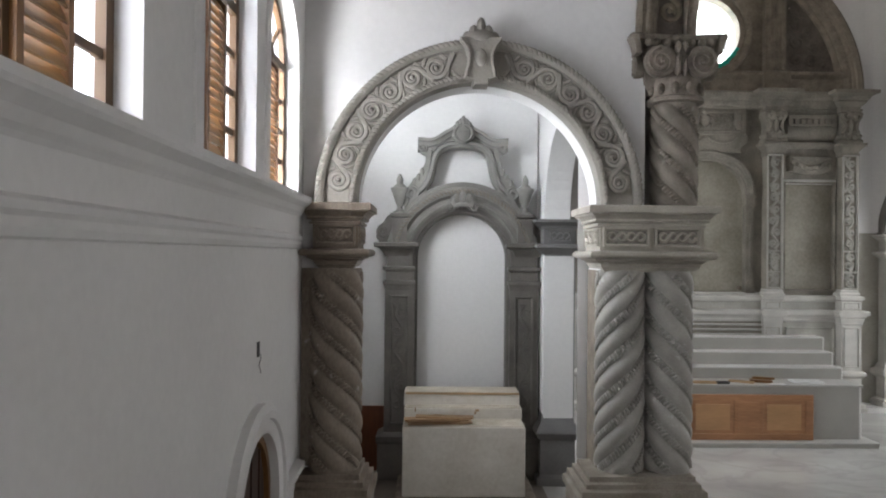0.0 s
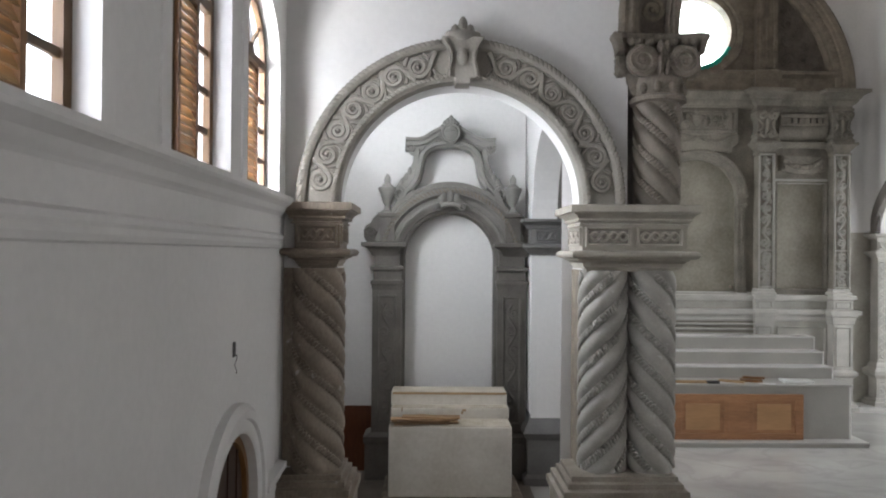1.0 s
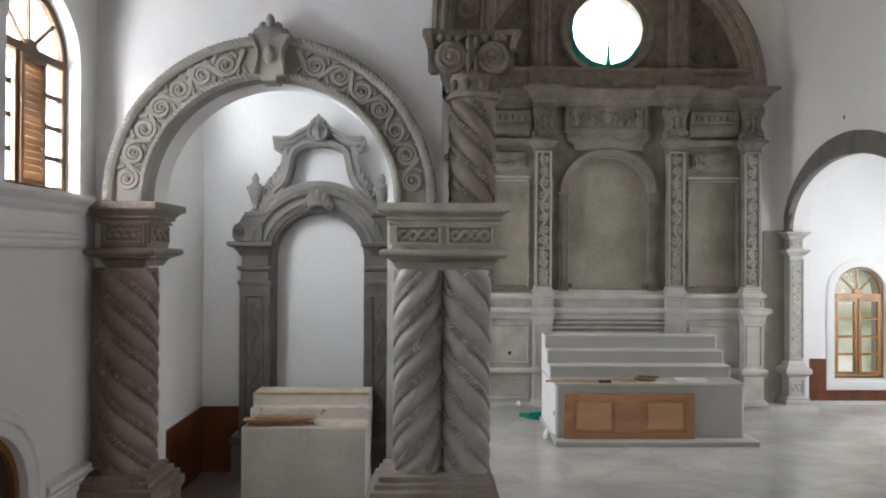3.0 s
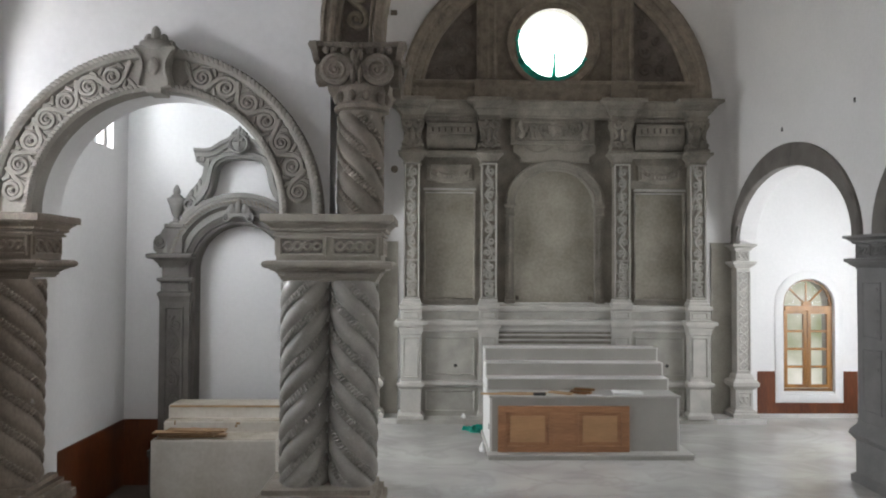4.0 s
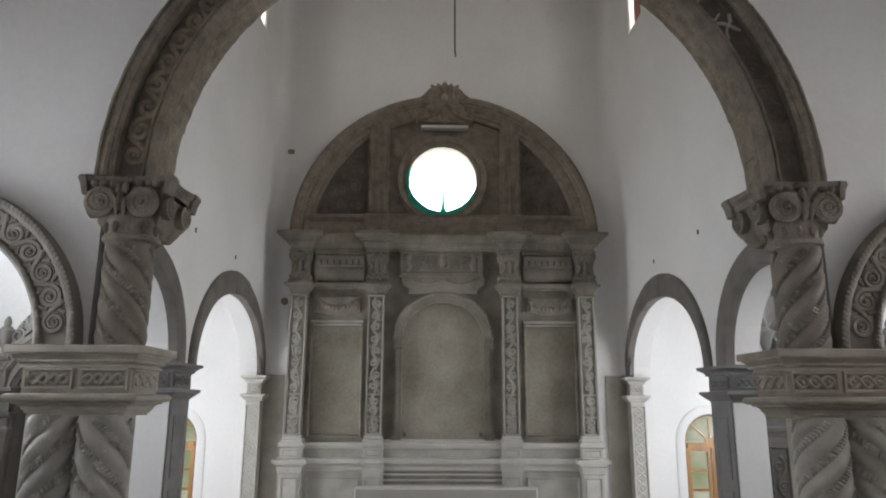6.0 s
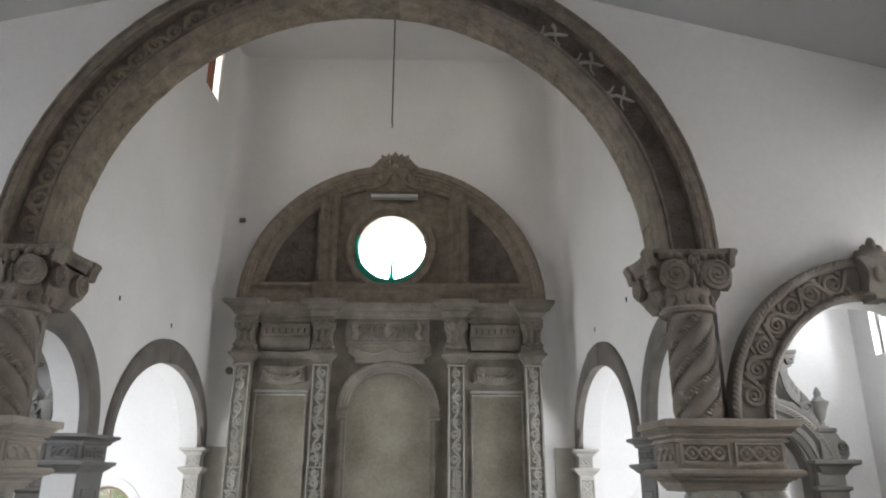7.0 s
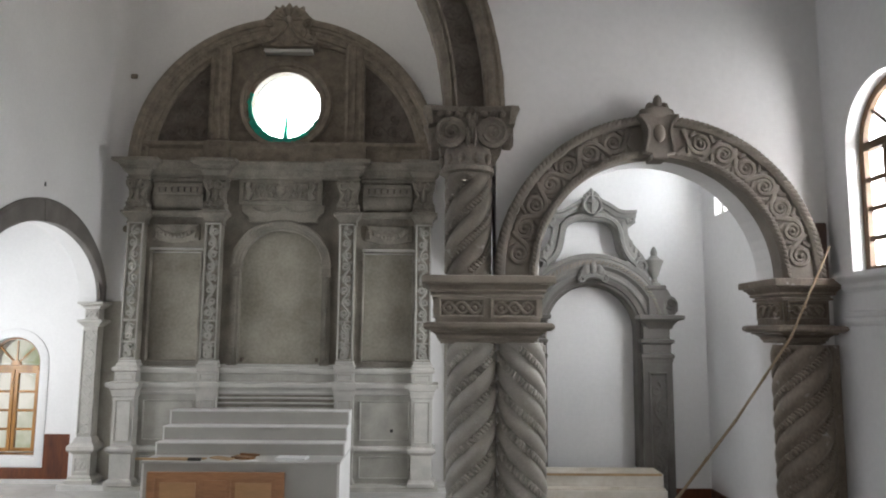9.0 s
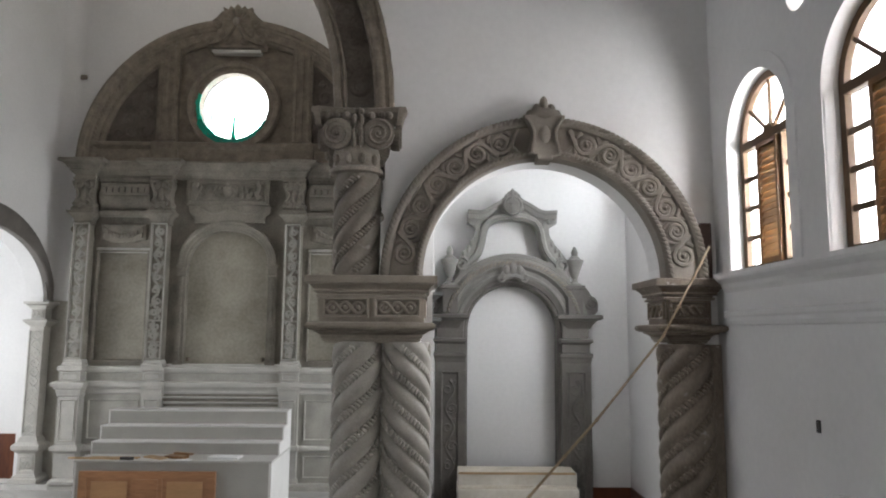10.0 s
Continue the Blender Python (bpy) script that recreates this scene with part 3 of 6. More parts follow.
def shaft_rope(cx, cy, z0, z1, r, way, starts, pitch, turn=0.0):
    """The beads of the ropes that wind between the strands."""
    bm = B()
    count = int((z1 - z0) / 0.026)
    for s in range(starts):
        for k in range(count):
            z = z0 + 0.04 + (z1 - z0 - 0.08) * (k + 0.5) / count
            a = way * 2 * math.pi * z / pitch + 2 * math.pi / starts * (s + 0.82) + radians(turn)
            p = Vector((cx + r * 0.918 * math.cos(a), cy + r * 0.918 * math.sin(a), z))
            out = Vector((math.cos(a), math.sin(a), 0))
            run = Vector((-math.sin(a) * way * 2 * math.pi * r * 0.9, math.cos(a) * way * 2 * math.pi * r * 0.9, pitch)).normalized()
            across = out.cross(run)
            d1, d2 = (run * 0.35 + across).normalized() * 0.037, (run - across * 0.35).normalized() * 0.02
            lo = [p + d1 * math.cos(q) + d2 * math.sin(q) for q in (math.pi * e / 4 for e in range(8))]
            rings(bm, [[q - out * 0.012 for q in lo], [p + (q - p) * 0.92 + out * 0.008 for q in lo], [p + (q - p) * 0.55 + out * 0.016 for q in lo]])
    return bm


def arch_rope(cx, cz, rr, y, half, pitch, a0=180, a1=0):
    """The slanting strands of a rope laid round an arch."""
    bm = B()
    cnt = int(radians(abs(a1 - a0)) * rr / pitch)
    for k in range(cnt):
        a = radians(a0 + (a1 - a0) * (k + 0.5) / cnt)
        c, s = math.cos(a), math.sin(a)
        lo = []
        for e in range(8):
            g = math.pi * e / 4
            along, over = half * 1.15 * math.cos(g) - pitch * 0.40 * math.sin(g) * 0.8, half * 0.86 * math.cos(g) + pitch * 0.40 * math.sin(g)
            lo.append((cx + (rr + over) * c - along * s, cz + (rr + over) * s + along * c))
        m = (cx + rr * c, cz + rr * s)
        rings(bm, [[(m[0] + (u - m[0]) * f, y + d, m[1] + (z - m[1]) * f) for u, z in lo] for f, d in ((1.0, 0.006), (0.9, -0.008), (0.5, -0.015))])
    return bm


ENT = [(-0.05, 0.0), (-0.05, 0.02), (-0.03, 0.024), (-0.03, 0.045), (-0.015, 0.05), (-0.01, 0.075), (0.02, 0.1), (0.05, 0.106), (0.05, 0.12), (0.082, 0.124), (0.108, 0.14), (0.116, 0.16), (0.108, 0.182), (0.085, 0.196), (0.0, 0.2), (0.0, 0.425), (0.03, 0.43), (0.03, 0.45), (0.014, 0.454), (0.014, 0.468), (0.046, 0.474), (0.053, 0.488), (0.046, 0.502), (0.055, 0.507), (0.07, 0.53), (0.096, 0.545), (0.096, 0.557), (0.128, 0.56), (0.128, 0.622), (0.118, 0.63)]


def guilloche(bm, u0, u1, z0, z1, depth, plane, loops, bosses=False):
    """Two interlaced flat bands of stone in a panel, with a boss in each eye where it has them."""
    h, zc = (z1 - z0) / 2 * (0.68 if bosses or loops != 4 else 0.5), (z0 + z1) / 2
    n = loops * 12
    for ph in (0, math.pi):
        pts = [plane(u0 + (u1 - u0) * i / n, depth - 0.006 * math.cos(math.pi * loops * i / n + ph), zc + h * math.sin(math.pi * loops * i / n + ph)) for i in range(n + 1)]
        tube(bm, pts, 0.017, 6)
    for k in range(loops if bosses else 0):
        blob(bm, plane(u0 + (u1 - u0) * (k + 0.5) / loops, depth, zc), 0.026, 0.022, 0.026, 10, 5)


def panel_frame(bm, u0, u1, z0, z1, front, back, plane, w=0.025):
    moulding(bm, [(u0, z0), (u0, z1), (u1, z1), (u1, z0)], [(0, back), (0, front), (-w * 0.5, front), (-w, back)], plane, closed=True)


def entablature(parent, x0, x1, y0, y1, z, panels, side_panels, stone, bosses=False):
    """Moulded block with interlace panels; x0..x1 and y0..y1 are its frieze."""
    part("entablature_block", stack(B(), x0, x1, y0, y1, [(d, z + h) for d, h in ENT]), stone, parent)
    w = (x1 - x0) / panels
    # panel grounds of the pairs use darker stone, recess shade put in colour
    field = M_STONE_ARCH if stone is M_STONE else M_STONE_EAST_DIM if stone is M_STONE_EAST else M_STONE_BROWN
    for i in range(panels):
        a, b = x0 + w * i + 0.035, x0 + w * (i + 1) - 0.035
        f = B()
        panel_frame(f, a - 0.01, b + 0.01, z + 0.235, z + 0.425, y0 - 0.034, y0 + 0.004, XZ, 0.036)
        part("panel_frame", f, stone, parent)
        part("panel_field", box(B(), a, b, y0 - 0.004, y0 + 0.004, z + 0.245, z + 0.415), field, parent)
        g = B()
        guilloche(g, a + 0.03, b - 0.03, z + 0.255, z + 0.405, y0 - 0.014, XZ, 3 if bosses else 4, bosses)
        part("interlace", g, stone, parent)
    for x in side_panels:
        w = (y1 - y0)
        k = max(1, round(w / 0.45))
        for i in range(k):
            a, b = y0 + w / k * i + 0.03, y0 + w / k * (i + 1) - 0.03
            o = -0.022 if x == x0 else 0.022
            f = B()
            panel_frame(f, a, b, z + 0.245, z + 0.415, x + o, x - o * 0.2, YZ)
            guilloche(f, a + 0.03, b - 0.03, z + 0.255, z + 0.405, x + o * 0.2, YZ, 3)
            part("side_panel", f, stone, parent)


BASE = [(0.17, 0.0), (0.17, 0.12), (0.13, 0.16), (0.13, 0.72), (0.16, 0.76), (0.16, 0.83), (0.125, 0.845), (0.125, 0.9), (0.08, 0.915), (0.08, 0.96), (0.04, 0.972), (0.04, 1.018), (0.0, 1.025)]


def volute(bm, c, r, way, plane, depth, out):
    """A rolled scroll on a capital: a drum with a spiral on its face."""
    u, z = c
    loops = []
    for rr, d in ((r * 0.9, depth + 0.08 * out), (r, depth + 0.05 * out), (r, depth - 0.005 * out), (r * 0.86, depth - 0.012 * out)):
        loops.append([plane(u + rr * math.cos(2 * math.pi * i / 20), d, z + rr * math.sin(2 * math.pi * i / 20)) for i in range(20)])
    rings(bm, loops)
    tube(bm, [plane(a, depth - 0.014 * out, b) for a, b in spiral(u, z, r * 0.86, r * 0.16, 1.9, radians(90), way, 40)], 0.017, 6, 0.012)
    blob(bm, plane(u, depth - 0.014 * out, z), 0.025, 0.025, 0.025)


def big_capital(parent, cx, cy, z):
    """Scrolled capital of the upper column, as deep as the wall that it carries."""
    bm = lathe(B(), cx + 0.03, cy - 0.19, [(0.245, z), (0.268, z + 0.012), (0.268, z + 0.05), (0.24, z + 0.065), (0.24, z + 0.2), (0.225, z + 0.26), (0.2, z + 0.42)], 28)
    part("bell", bm, M_CAPITAL, parent)
    part("core", stack(B(), cx - 0.27, cx + 0.27, cy - 0.24, cy + 0.3, [(-0.04, z + 0.1), (0.02, z + 0.2), (0.07, z + 0.53)]), M_CAPITAL, parent)
    for k in range(11):
        a = 2 * math.pi * k / 11 + 0.4
        part("neck_leaf", blob(B(), (cx + 0.03 + 0.24 * math.cos(a), cy - 0.19 + 0.24 * math.sin(a), z + 0.13), 0.04, 0.04, 0.055), M_CAPITAL, parent)
    for sx, way in ((-1, 1), (1, -1)):
        for dep, out in ((cy - 0.455, 1), (cy + 0.38, -1)):
            bm = B()
            volute(bm, (cx + sx * 0.2, z + 0.365), 0.15, way, XZ, dep, out)
            part("volute", bm, M_CAPITAL, parent)
        for dep, out in ((cx - 0.385, 1), (cx + 0.385, -1)):
            bm = B()
            volute(bm, (cy + sx * 0.2, z + 0.37), 0.12, way, YZ, dep, out)
            part("volute", bm, M_CAPITAL, parent)
    for u in (-1, 1):
        for dx, dz, w, h in ((0.0, 0.40, 0.045, 0.14), (0.035, 0.33, 0.03, 0.1), (0.03, 0.5, 0.03, 0.06)):
            part("leaf", blob(B(), (cx + u * dx, cy - 0.44, z + dz), w, 0.05, h), M_CAPITAL, parent)
    outline = []
    for d, h in ((-0.03, 0.5), (-0.02, 0.565), (0.005, 0.59), (0.02, 0.605), (0.02, 0.655), (0.01, 0.663)):
        l = []
        for hx, hy, ax, ay in ((-1, -1, 1, 0), (1, -1, 0, 1), (1, 1, -1, 0), (-1, 1, 0, -1)):
            for j in range(10):
                t = 0.05 + 0.9 * j / 9
                dip = 0.075 * math.sin(math.pi * t) ** 0.8 - d
                px = hx * 0.455 + ax * t * 0.91 + (0 if ax else -hx * dip)
                py = hy * 0.38 + ay * t * 0.76 + (0 if ay else -hy * dip)
                l.append((cx + px, cy + py, z + h))
        outline.append(l)
    part("abacus", rings(B(), outline), M_CAPITAL, parent)
    for u in (-0.29, -0.22, -0.12, 0.12, 0.22, 0.29):
        part("leaf_tip", blob(B(), (cx + u, cy - 0.36 - abs(u) * 0.1, z + 0.565), 0.042, 0.045, 0.04), M_CAPITAL, parent)
    part("flower", blob(B(), (cx, cy - 0.32, z + 0.62), 0.05, 0.045, 0.045), M_CAPITAL, parent)
    for u in (-1, 1):
        for v in (-1, 1):
            a = prism(B(), [(cx + u * (0.385 + q), z + b + 0.04) for q, b in ((0.0, 0.61), (0.07, 0.615), (0.085, 0.58), (0.055, 0.52), (0.03, 0.42), (-0.03, 0.42))], cy + v * 0.33 - 0.07, cy + v * 0.33 + 0.07, 0.012)
            part("corner_tip", a, M_CAPITAL, parent)


for MIRROR in (1, -1):
    # pair of twisted columns carrying an entablature
    pc = thing("paired_columns", (-3.6, 6.8, 0), "pair of grey stone twisted columns on a shared pedestal", "column", "paired columns beside the great arch")
    part("pedestal", stack(B(), -4.06, -3.14, 6.6, 7.1, BASE), M_BASE, pc, "stepped dusty brown stone pedestal")
    lean = 0.08 if MIRROR > 0 else 0.0
    shaft_stone = M_SHAFT if MIRROR > 0 else M_SHAFT_EAST_LIT
    pitch, turns = (1.26, (9.2, 32.1)) if MIRROR > 0 else (1.145, (13.9, 35.2))
    for cx, way, turn in ((-3.835 + lean, 1, turns[0]), (-3.365 + lean, -1, turns[1])):
        sh = part("twisted_shaft", twisted_shaft(cx, 6.83, 1.015, 2.95, 0.242, way, 4, pitch, 0.045, turn), shaft_stone, pc)
        part("rope", shaft_rope(cx, 6.83, 1.015, 2.95, 0.242, way, 4, pitch, turn), shaft_stone, sh, "", True, "stuff")
    entablature(pc, -4.0, -3.02, 6.63, 7.26, 2.94, 2, (-4.0, -3.02), M_STONE if MIRROR > 0 else M_STONE_EAST, MIRROR < 0)
    bm = box(B(), -3.92, -3.2 if MIRROR > 0 else -3.28, 6.98, 7.262, 0.9, 2.95)
    part("backing_pier", bm, M_STONE, pc)
    # added dark strip hides the lit white jamb edge beside the shafts
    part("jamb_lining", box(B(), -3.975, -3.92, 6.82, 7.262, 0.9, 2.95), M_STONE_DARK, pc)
    # upper column under the great arch
    ux = -3.2825 + 0.0475 * MIRROR
    uc = thing("upper_column", (ux, 6.83, 3.57), "short grey stone twisted column with a scrolled capital", "column", "upper columns of the great arch")
    sh = part("twisted_shaft", twisted_shaft(ux, 6.83, 3.57, 4.58, 0.233, -1, 4, 1.22, 0.05, 0.5), M_UPPER, uc)
    part("rope", shaft_rope(ux, 6.83, 3.57, 4.58, 0.233, -1, 4, 1.22, 0.5), M_UPPER, sh, "", True, "stuff")
    part("backing_pier", box(B(), ux - 0.2, ux + 0.05, 6.93, 7.262, 3.57, 5.2), M_UPPER, uc)
    big_capital(uc, ux - 0.02, 7.02, 4.57)
    # single column at the outer wall
    sc = thing("corner_column", (-6.53, 6.8, 0), "single grey stone twisted column against the outer wall", "column", "corner columns")
    part("pedestal", stack(B(), -6.8, -6.3, 6.62, 7.1, BASE), M_STONE_BROWN, sc, "stepped dusty brown stone pedestal")
    sh = part("twisted_shaft", twisted_shaft(-6.52, 6.82, 1.015, 2.95, 0.265, -1, 4, 1.25, 0.03, 35.5 if MIRROR > 0 else 3.1), M_STONE_BROWN, sc)
    part("rope", shaft_rope(-6.52, 6.82, 1.015, 2.95, 0.265, -1, 4, 1.25, 35.5 if MIRROR > 0 else 3.1), M_STONE_BROWN, sh, "", True, "stuff")
    part("backing_strip", box(B(), -6.84, -6.5, 6.72, 6.9, 1.06, 2.95), M_STONE_BROWN, sc)
    entablature(sc, -6.73, -6.3, 6.66, 7.2, 2.94, 1, (-6.3,), M_STONE_BROWN)

    # carved chapel arch
    AX, AZ = -5.15, 3.58
    stone = M_STONE_ARCH if MIRROR > 0 else M_STONE_EAST_DIM
    ca = thing("chapel_arch", (AX, 6.7, AZ), "semicircular grey stone arch carved with running scrolls", "arch", "carved chapel arches")
    prof = [(1.165, 6.86), (1.165, 6.68), (1.19, 6.655), (1.235, 6.655), (1.245, 6.70), (1.475, 6.70), (1.485, 6.66), (1.515, 6.64), (1.56, 6.65), (1.575, 6.70), (1.575, 6.80)]
    part("band", ring_moulding(B(), AX, AZ, prof), stone, ca)
    part("inner_rope", arch_rope(AX, AZ, 1.212, 6.656, 0.024, 0.044), stone, ca, "", True, "stuff")
    part("outer_rope", arch_rope(AX, AZ, 1.54, 6.648, 0.031, 0.05), stone, ca, "", True, "stuff")
    for half in (1, -1):
        for k in range(7):
            th = 4.5 + (90 - 4.5 - 12) * (k + 0.42) / 7
            a0 = radians(180 - th if half > 0 else th)
            flip = 1 if k % 2 else -1

            def bend(s, q, a0=a0, half=half):
                a = a0 - half * s / 1.36
                return (AX + (1.36 + q) * math.cos(a), AZ + (1.36 + q) * math.sin(a))
            scroll(ca, stone, bend, 0.121, 0.249, flip, 6.7, 0.034)
    half_w = ((0.07, 4.7), (0.075, 4.745), (0.155, 4.76), (0.15, 4.82), (0.128, 4.9), (0.125, 4.98), (0.15, 5.05), (0.2, 5.11), (0.2, 5.15))
    bm = prism(B(), [(AX - w, z) for w, z in half_w] + [(AX + w, z) for w, z in half_w[::-1]], 6.585, 6.8, 0.015)
    ks = part("keystone", bm, stone, ca, "cartouche keystone")
    part("medallion", blob(B(), (AX, 6.58, 4.95), 0.055, 0.03, 0.085, 14, 8), stone, ks)
    for u in (-1, 1):
        bm = B()
        ribbon(bm, [(AX + u * w, z) for w, z in ((0.135, 4.765), (0.13, 4.82), (0.108, 4.9), (0.105, 4.98), (0.13, 5.05), (0.175, 5.11))], 0.03, 6.59, 0.03, flat, 0.03)
        part("side_scroll", bm, stone, ks)
    bm = blob(B(), (AX, 6.63, 5.26), 0.045, 0.05, 0.085, 12, 8)
    blob(bm, (AX, 6.64, 5.16), 0.15, 0.07, 0.085, 16, 8)
    for u in (-1, 1):
        blob(bm, (AX + u * 0.07, 6.64, 5.2), 0.05, 0.05, 0.075)
        blob(bm, (AX + u * 0.13, 6.66, 5.17), 0.045, 0.04, 0.05)
    part("bud_finial", bm, stone, ks)
MIRROR = 1

# great arch ring
GX, PALE = 0.025, (6, 8, 10)
ga = thing("great_arch", (GX, 6.9, BIG_Z), "wide dark stone triumphal arch with a carved band", "arch")
prof = [(3.1, 7.262), (3.075, 7.25), (3.07, 7.2), (3.07, 6.9), (3.055, 6.86), (3.052, 6.8), (3.07, 6.76), (3.105, 6.74), (3.115, 6.725), (3.135, 6.715), (3.15, 6.73), (3.155, 6.745), (3.165, 6.72), (3.18, 6.71), (3.19, 6.73), (3.19, 6.835), (3.455, 6.835), (3.46, 6.74), (3.48, 6.72), (3.5, 6.72), (3.51, 6.705), (3.545, 6.695), (3.56, 6.7), (3.575, 6.725), (3.6, 6.725), (3.615, 6.71), (3.645, 6.72), (3.66, 6.75), (3.66, 6.8), (3.6, 6.84), (3.6, 7.262)]
part("ring", worn(ring_moulding(B(), GX, BIG_Z, prof, n=150), 0.007, 7.0), M_STONE_DARK, ga)
part("carved_band", ring_moulding(B(), GX, BIG_Z, [(3.185, 6.85), (3.185, 6.826), (3.457, 6.826), (3.457, 6.85)], n=96), M_RECESS_SHADE, ga, "recessed band of worn carving, shade in its dark brown")
# worn scrolls; on the further haunch most are rubbed away and three broken pieces stand pale
for half in (1, -1):
    for k in range(19):
        th = 2.6 + 87 * (k + 0.4) / 19
        a0 = radians(180 - th if half > 0 else th)
        flip = 1 if k % 2 else -1

        def bend(s, q, a0=a0, half=half):
            a = a0 - half * s / 3.3
            return (GX + (3.32 + q) * math.cos(a), BIG_Z + (3.32 + q) * math.sin(a))
        if half < 0 and k in PALE:
            g = ribbon(B(), [(-0.11, 0.1), (-0.02, 0.04), (0.06, -0.02), (0.1, -0.1)], 0.02, 6.826, 0.035, bend, 0.035)
            ribbon(g, [(0.1, 0.11), (0.03, 0.07), (-0.01, 0.0), (-0.07, -0.05), (-0.13, -0.06)], 0.038, 6.826, 0.04, bend, 0.012)
            ribbon(g, [(0.16, 0.02), (0.13, -0.05), (0.15, -0.11)], 0.025, 6.826, 0.035, bend, 0.03)
            part("broken_scroll", g, M_DADO, ga, "pale broken piece of scroll carving")
        else:
            scroll(ga, M_RECESS_SHADE if half < 0 else M_VOUSSOIR, bend, 0.125, 0.262, flip, 6.826, 0.02 if half > 0 else 0.012, half < 0)
# uneven blocks of the soffit
rn = random.Random(14)
cuts = [0.0] + [7.6 * k + rn.uniform(-1.6, 1.6) for k in range(1, 24)] + [180.0]
for a0, a1 in zip(cuts, cuts[1:]):
    r0, y1 = 3.052 + rn.uniform(-0.004, 0.004), 7.235 + rn.uniform(-0.01, 0.012)
    prof = [(r0 + 0.02, 6.862), (r0 + 0.004, 6.88), (r0, 6.93), (r0, 7.0), (r0, 7.08), (r0, 7.16), (r0 + 0.004, y1 - 0.02), (r0 + 0.02, y1), (3.1, y1), (3.1, 6.862)]
    part("voussoir", worn(ring_moulding(B(), GX, BIG_Z, prof, a0=a1 - 0.04, a1=a0 + 0.04, n=9), 0.008, 9.0), M_VOUSSOIR, ga)

# ---- sanctuary side arches, responds and pillars ----
CAP = [(0.0, 0.0), (0.0, 0.02), (0.05, 0.06), (0.09, 0.1), (0.11, 0.11), (0.11, 0.15), (0.0, 0.16), (0.0, 0.36), (0.03, 0.37), (0.04, 0.4), (0.09, 0.44), (0.12, 0.45), (0.12, 0.49)]


def lattice(bm, u0, u1, z0, z1, depth, plane, n, thick=0.012):
    """Crossing waves with a boss in each eye."""
    h, c = (u1 - u0) / 2 * 0.8, (u0 + u1) / 2
    m = n * 10
    for ph in (0, math.pi):
        tube(bm, [plane(c + h * math.sin(math.pi * n * i / m + ph), depth, z0 + (z1 - z0) * i / m) for i in range(m + 1)], thick, 5)
    for k in range(n):
        blob(bm, plane(c, depth, z0 + (z1 - z0) * (k + 0.5) / n), 0.014, 0.014, 0.02, 6, 4)


for MIRROR in (1, -1):
    na = thing("side_arch", (-3.68, 8.26, 3.57), "round grey stone arch band on the sanctuary wall", "arch", "sanctuary side arches")
    prof = [(1.12, -3.74), (1.12, -3.62), (1.15, -3.60), (1.40, -3.60), (1.44, -3.63), (1.44, -3.69)]
    part("band", ring_moulding(B(), 8.26, 3.57, prof, YZ), M_BAND, na)
    fa = thing("side_arch", (-3.68, 12.1, 3.57), "wide flattened grey stone arch band on the sanctuary wall", "arch", "sanctuary side arches")
    prof = [(-0.015, -3.74), (-0.015, -3.62), (0.02, -3.60), (0.28, -3.60), (0.33, -3.63), (0.33, -3.69)]
    loops = []
    for i in range(61):
        a = math.pi * i / 60
        w = 0.62 + 0.55 * math.sin(a) ** 2
        loops.append([(d, 12.115 - (1.985 + r * w * 0.8) * math.cos(a), 3.57 + (1.31 + r * w) * math.sin(a)) for r, d in prof])
    part("band", rings(B(), loops), M_BAND, fa)
    part("joint_block", rings(B(), [[(d, 12.115 - (1.985 + r) * math.cos(a), 3.57 + (1.31 + r * 1.12) * math.sin(a)) for r, d in ((-0.02, -3.69), (-0.02, -3.592), (0.3, -3.592), (0.33, -3.62), (0.33, -3.69))] for a in [radians(82 + 2.4 * k) for k in range(10)]]), M_BAND, fa, "paler stone block in the crown")
    # pillar between the two arches
    pl = thing("impost_pillar", (-3.9, 9.75, 0), "square pillar faced with carved grey stone under two arches", "pillar", "impost pillars")
    part("core", box(B(), -4.09, -3.69, 9.4, 10.11, 0, 3.1), M_PLASTER, pl, "white plastered core")
    part("facing", box(B(), -3.69, -3.655, 9.42, 10.09, 0.9, 3.1, 0.006), M_PILLAR, pl, "carved grey stone facing")
    for z0, z1 in ((1.05, 1.95), (2.1, 2.9)):
        f = B()
        panel_frame(f, 9.55, 9.96, z0, z1, -3.644, -3.656, YZ, 0.025)
        for k in range(5):
            z = z0 + 0.1 + (z1 - z0 - 0.2) * k / 4
            box(f, -3.656, -3.648, 9.62, 9.89, z - 0.025, z + 0.025)
        part("carved_panel", f, M_PILLAR, pl)
    part("base", stack(B(), -4.07, -3.7, 9.42, 10.09, [(0.1, 0), (0.1, 0.1), (0.05, 0.14), (0.05, 0.6), (0.1, 0.66), (0.12, 0.7), (0.1, 0.76), (0.04, 0.84), (0.02, 0.95)]), M_PILLAR, pl)
    part("impost", stack(B(), -4.09, -3.67, 9.38, 10.14, [(d, 3.08 + h) for d, h in CAP]), M_PILLAR, pl)
    for a, b in ((9.45, 9.74), (9.77, 10.06)):
        f = B()
        panel_frame(f, a, b, 3.27, 3.42, -3.645, -3.672, YZ, 0.025)
        guilloche(f, a + 0.02, b - 0.02, 3.28, 3.41, -3.664, YZ, 3)
        part("impost_panel", f, M_PILLAR, pl)
    f = B()
    panel_frame(f, -4.03, -3.72, 3.27, 3.42, 9.355, 9.382, XZ, 0.025)
    guilloche(f, -4.0, -3.75, 3.28, 3.41, 9.374, XZ, 3)
    part("impost_panel", f, M_PILLAR, pl)
